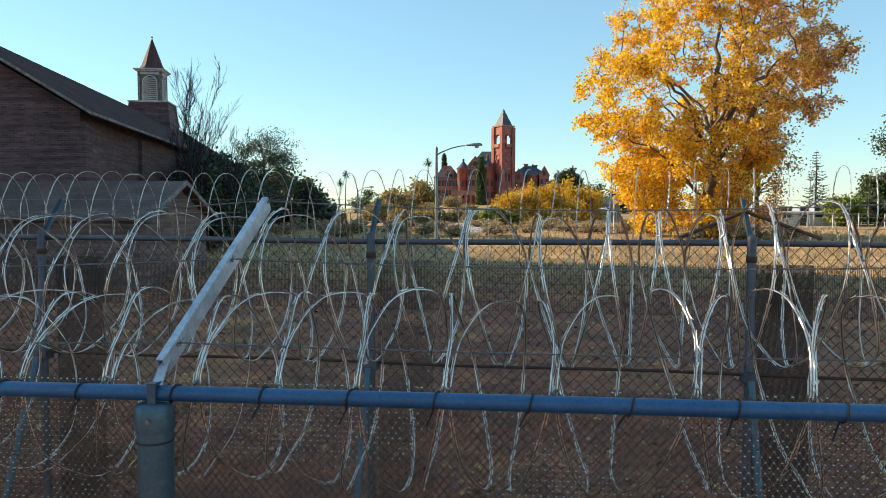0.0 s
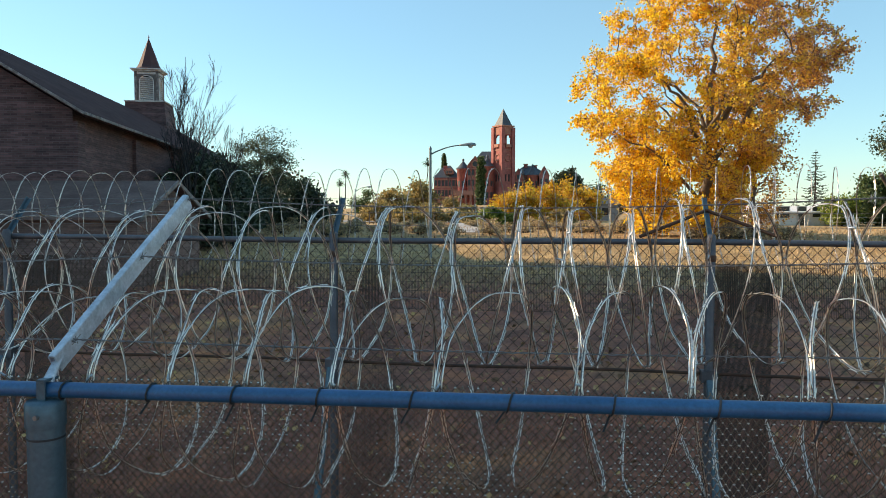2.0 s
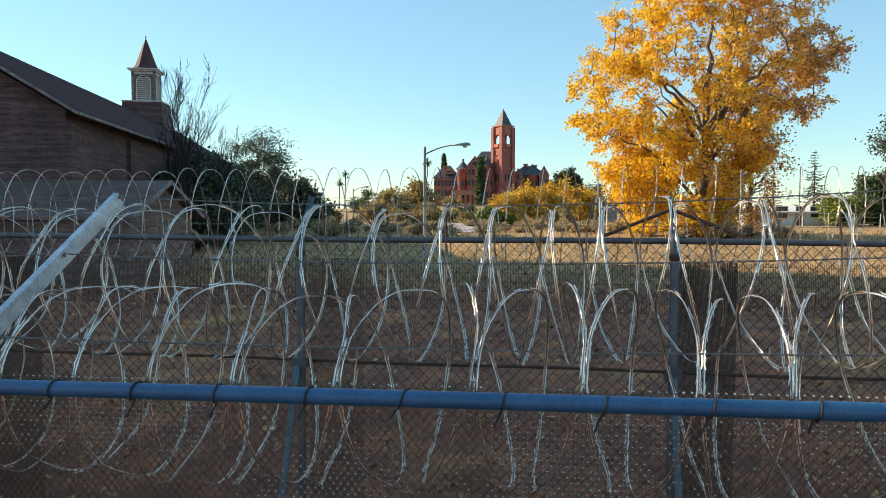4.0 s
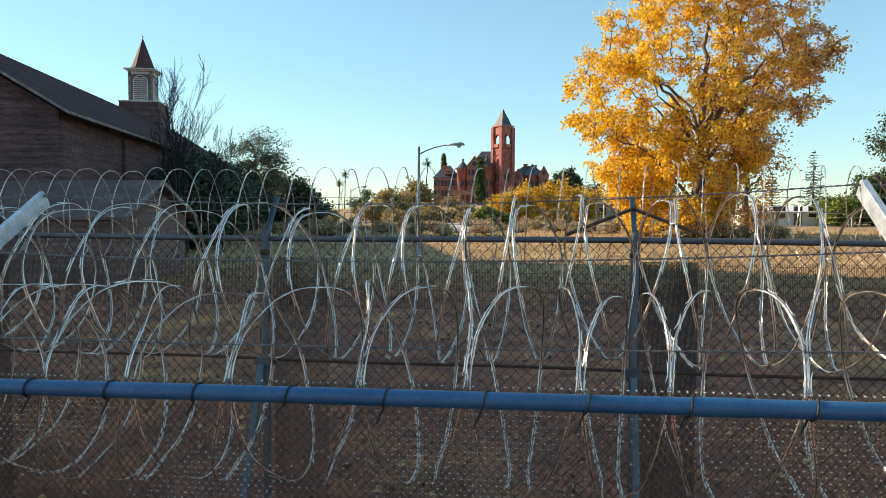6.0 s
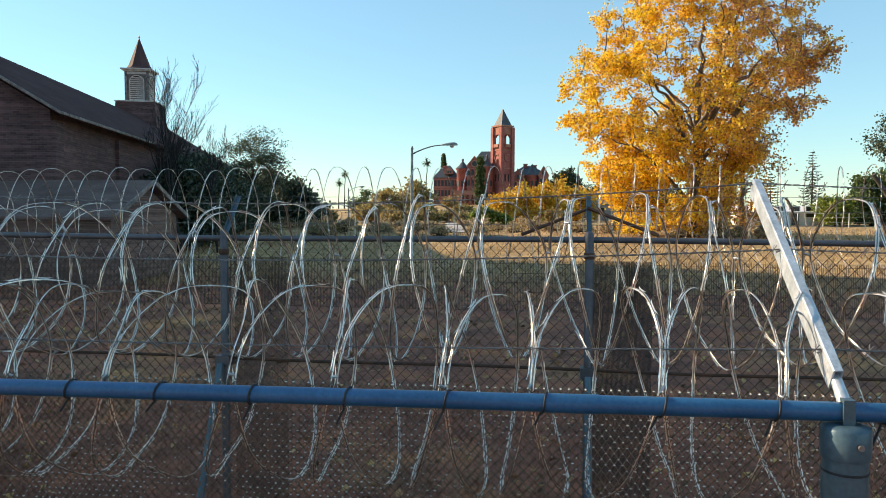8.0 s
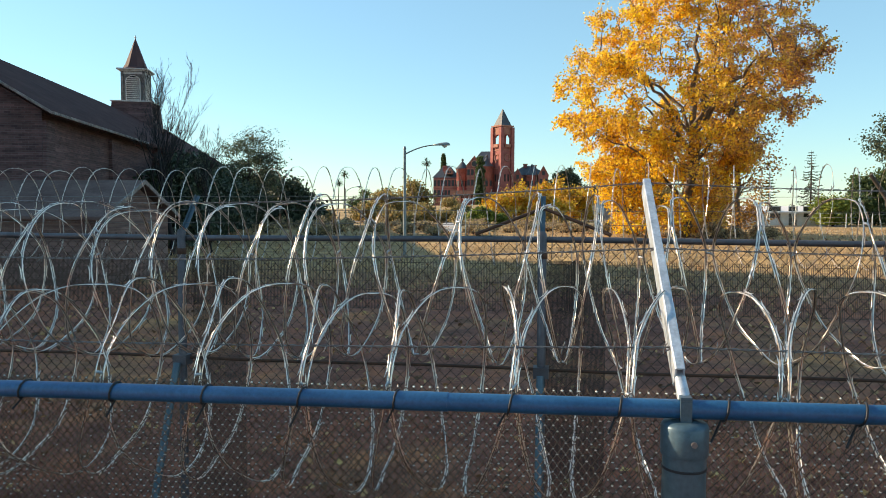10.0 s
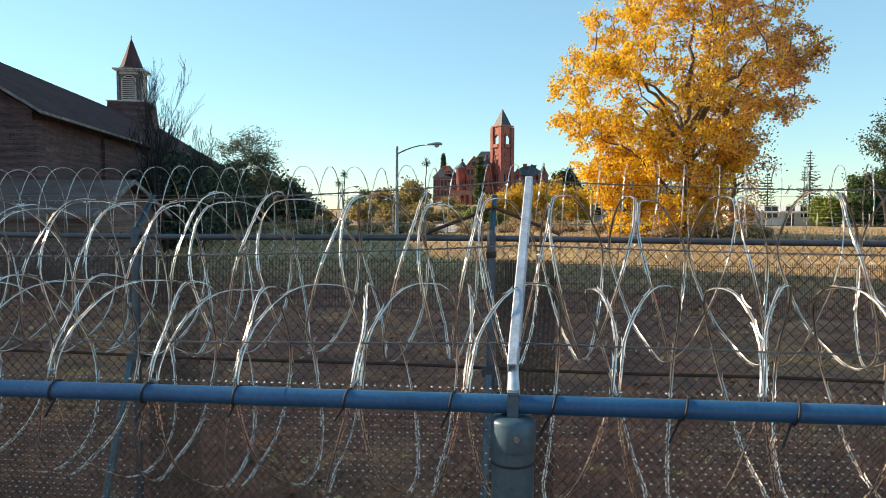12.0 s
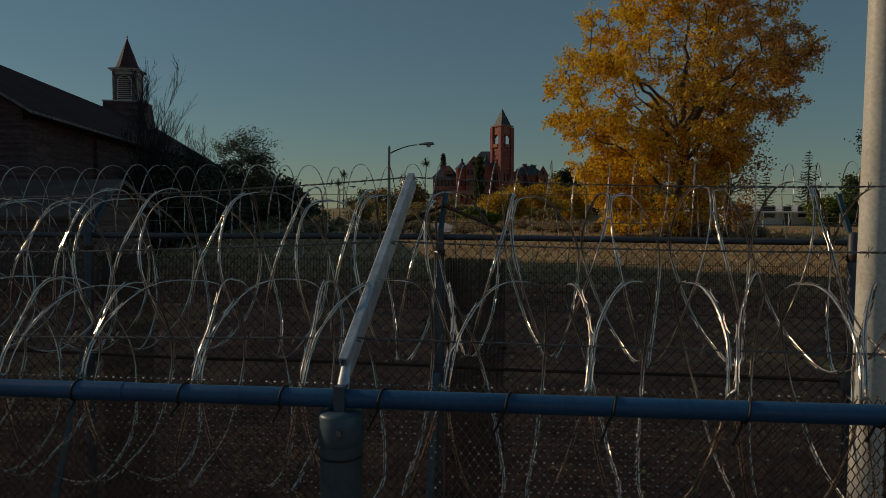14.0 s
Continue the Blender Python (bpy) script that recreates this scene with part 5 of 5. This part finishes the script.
# ---- field: street lamps, house, far fences, road ----
def street_lamp(x, y, z0, zt, arm_x, rise, seed=0, r=0.085):
    s = thing("street_lamp", "grey steel street lamp with a curved arm", "street lamp", "street lamps")
    part("pole", MB().tube([(x, y, z0), (x, y, (z0 + zt) / 2), (x, y, zt)], [r, r * 0.85, r * 0.7], 12), LAMP_STEEL, s)
    part("pole_cap", MB().lathe([(r * 0.75, 0), (r * 0.85, 0.05), (r * 0.5, 0.14), (0.01, 0.17)], 10, (x, y, zt)), LAMP_STEEL, s)
    pts = [(x + arm_x * q, y, zt - 0.22 + rise * math.sin(q * math.pi / 2) ** 0.9) for q in np.linspace(0, 1, 9)]
    part("arm", MB().tube(pts, [0.034 - 0.010 * i / 8 for i in range(9)], 8), LAMP_STEEL, s)
    hx, hz = x + arm_x, zt - 0.22 + rise
    head = MB()
    prof = [(-0.10, 0.045), (0.05, 0.06), (0.25, 0.105), (0.48, 0.125), (0.62, 0.10), (0.68, 0.03)]
    vs = []
    for d, w in prof:
        vs += [(hx + d, y + w * math.cos(a) * 1.1, hz + max(-0.02, w * math.sin(a)) + 0.0) for a in np.linspace(0, 2 * math.pi, 13)[:-1]]
    fs = [(i + 12 * j, (i + 1) % 12 + 12 * j, (i + 1) % 12 + 12 * (j + 1), i + 12 * (j + 1)) for j in range(len(prof) - 1) for i in range(12)]
    head.add(vs, fs + [tuple(range(12))[::-1], tuple(range(60, 72))], True)
    h = part("lamp_head", head, LAMP_STEEL, s, "flat cobra lamp head")
    part("lens", MB().lathe([(0.02, -0.13), (0.09, -0.10), (0.115, -0.02)], 12, (hx + 0.42, y, hz)), plain("lamp_lens", (0.5, 0.5, 0.48), (0.6, 0.6, 0.58), 3, 0.2, 0, 20, 0, 0), h, "clear bowl lens")
    return s


street_lamp(-5.30, 33.8, ground_z(-5.3, 33.8) - 0.1, 5.72, 1.45, 0.42)
street_lamp(-20.4, 76.0, 1.0, 5.05, 1.1, 0.5, 1, 0.075)


def build_house():
    h = thing("house", "single-storey pale grey house with a light low roof", "house")
    x0, x1, y0, y1, zb, ze = 21.6, 31.6, 85.0, 92.0, 1.0, 2.75
    zb = ground_z(25, 85) - 0.1
    part("wall", MB().box(x0, x1, y0, y1, zb, ze), HOUSE_WALL, h)
    r = MB()
    gable_roof(r, x0 - 0.5, x1 + 0.5, y0 - 0.5, y1 + 0.5, ze + 0.12, ze + 0.75, "x")
    r.box(x0 - 0.5, x1 + 0.5, y0 - 0.5, y1 + 0.5, ze + 0.002, ze + 0.118)
    part("roof", r, HOUSE_ROOF, h, "light low-pitched roof")
    for a, b, c, d in ((22.6, 23.5, 1.0, 2.2), (24.6, 25.9, 0.9, 2.1), (26.8, 27.6, 0.0, 2.1), (28.3, 29.1, 1.0, 2.1)):
        w = part("window", MB().box(a, b, y0 - 0.06, y0 - 0.004, zb + c, zb + d), GLASS_DARK, h)
        part("frame", MB().box(a - 0.08, b + 0.08, y0 - 0.10, y0 - 0.062, zb + d, zb + d + 0.1).box(a - 0.08, a, y0 - 0.1, y0 - 0.062, zb + c, zb + d).box(b, b + 0.08, y0 - 0.1, y0 - 0.062, zb + c, zb + d), WHITE_WOOD, w)


build_house()


def small_house(x, y, w, h, rise, wall, roof, label):
    s = thing("house", label, "house", "far houses")
    z = ground_z(x, y) - 0.2
    part("wall", MB().box(x - w / 2, x + w / 2, y, y + 7, z, z + h), wall, s)
    part("roof", gable_roof(MB(), x - w / 2 - 0.4, x + w / 2 + 0.4, y - 0.4, y + 7.4, z + h, z + h + rise, "x"), roof, s)
    for k in (-0.28, 0.22):
        part("window", MB().box(x + k * w - 0.5, x + k * w + 0.5, y - 0.05, y - 0.004, z + h * 0.4, z + h * 0.8), GLASS_DARK, s)
    part("door", MB().box(x - 0.45, x + 0.45, y - 0.05, y - 0.004, z + 0.2, z + 2.2), WHITE_WOOD, s)


small_house(-33.0, 150, 6.0, 2.4, 1.2, HOUSE_WALL, HOUSE_ROOF, "small white house with a pale roof far off")
small_house(6.6, 110, 6.5, 2.6, 1.0, plain("grey_boards", (0.22, 0.22, 0.23), (0.32, 0.32, 0.33), 0.6, 0.8, 0, 10, 0.2, 0.01), SLATE, "low grey house behind the field")

# thin pale pole by the plane tree
pp = thing("utility_pole", "thin pale upright pole in the field", "pole")
part("shaft", MB().tube([(4.6, 56, 0.9), (4.6, 56, 4.1)], [0.05, 0.045], 8), PAINT_POLE, pp)
# broken snag
sn = thing("broken_trunk", "dark broken leaning tree trunk", "trunk")
part("log", MB().tube([(35.2, 80, 1.0), (34.4, 79.5, 4.2), (32.6, 79, 6.6)], [0.3, 0.26, 0.2], 8), DARK_BARK, sn)


def rail_fence(x0, x1, y, step, h, label, mat):
    f = thing("wire_fence", label, "fence", "field fences")
    n = int((x1 - x0) / step)
    for i in range(n + 1):
        x = x0 + i * step
        z = ground_z(x, y)
        part("post", MB().tube([(x, y, z - 0.1), (x, y, z + h)], 0.045, 6), mat, f)
    for q in (0.35, 0.7, 0.97):
        part("wire", MB().tube([(x0 + i * step, y, ground_z(x0 + i * step, y) + h * q) for i in range(n + 1)], 0.012, 4), mat, f)


rail_fence(-22.0, 20.0, 79.0, 2.4, 1.3, "low weathered wire fence across the field", OLDPIPE)
rail_fence(20.5, 44.0, 78.0, 2.4, 1.4, "pale wire fence before the house", HOUSE_WALL)

# grass tufts over the field and the yard's edge
def tufts():
    rng = np.random.default_rng(7)
    q = []
    n = 26000
    xs = rng.uniform(-24, 34, n)
    ys = 23 + 48 * rng.uniform(0, 1, n) ** 1.3
    for x, y in zip(xs, ys):
        if rng.uniform() < 0.35 and noise.noise(Vector((x * 0.3, y * 0.3, 3))) < 0:
            continue
        z = ground_z(x, y)
        h = rng.uniform(0.06, 0.22)
        a = rng.uniform(0, math.pi)
        w = rng.uniform(0.02, 0.05)
        dx, dy = math.cos(a) * w, math.sin(a) * w
        l = rng.normal(0, 0.06, 2)
        q.append([(x - dx, y - dy, z - 0.02), (x + dx, y + dy, z - 0.02), (x + l[0] + dx * 0.2, y + l[1] + dy * 0.2, z + h), (x + l[0] - dx * 0.2, y + l[1] - dy * 0.2, z + h * 0.9)])
    mat = leafy("dry_grass", [(0.0, (0.26, 0.17, 0.09)), (0.5, (0.42, 0.28, 0.15)), (1.0, (0.54, 0.39, 0.22))], 0.7, 0.25)
    tagged(new("grass", quads_mesh("grass", np.array(q), mat)), "dry tufted grass over the field", "grass", kind="stuff")


tufts()


# fallen leaves and dry weeds over the bare ground
def litter():
    rng = np.random.default_rng(17)
    n = 11000
    x, y = rng.uniform(-13, 11, n), 2.6 + 28 * rng.uniform(0, 1, n)
    keep = [i for i in range(n) if noise.noise(Vector((x[i] * 0.6, y[i] * 0.6, 9))) > rng.uniform(-0.5, 0.25)]
    c = np.array([(x[i], y[i], ground_z(x[i], y[i]) + rng.uniform(0.008, 0.05)) for i in keep])
    mat = leafy("fallen_leaf_brown", [(0.0, (0.10, 0.05, 0.025)), (0.5, (0.34, 0.16, 0.075)), (0.85, (0.55, 0.31, 0.13)), (1.0, (0.62, 0.40, 0.14))], 0.7, 0.2)
    tagged(new("leaf_litter", quads_mesh("leaf_litter", leaf_quads(rng, c, 0.055, 1.2), mat)), "dry brown leaves scattered over bare soil", "leaves", kind="stuff")


litter()

# pale lane below the hill
lane = MB()
for i in range(24):
    x0, x1 = -40 + i * 1.5, -38.5 + i * 1.5
    lane.add([(x0, 88, ground_z(x0, 88) + 0.06), (x1, 88, ground_z(x1, 88) + 0.06), (x1, 95, ground_z(x1, 95) + 0.10), (x0, 95, ground_z(x0, 95) + 0.10)], [(0, 1, 2, 3)])
single("road", lane, plain("pale_asphalt", (0.20, 0.20, 0.21), (0.30, 0.30, 0.31), 0.5, 0.9, 0, 12, 0.3, 0.01), "pale grey worn asphalt lane", "road", kind="structure")
drive = MB()
for i in range(17):
    y0, y1 = 54 + 2 * i, 56 + 2 * i
    for y_ in (y0, y1):
        xc = -6.0 - 0.11 * (y_ - 54)
        drive.v += [(xc - 1.7, y_, ground_z(xc, y_) + 0.07), (xc + 1.7, y_, ground_z(xc, y_) + 0.07)]
    drive.f.append((4 * i, 4 * i + 1, 4 * i + 3, 4 * i + 2))
    drive.smooth.append(True)
single("road_drive", drive, plain("pale_gravel", (0.34, 0.33, 0.33), (0.46, 0.45, 0.44), 0.6, 0.9, 0, 9, 0.4, 0.02), "pale gravel drive leading up from the field", "road", kind="structure")
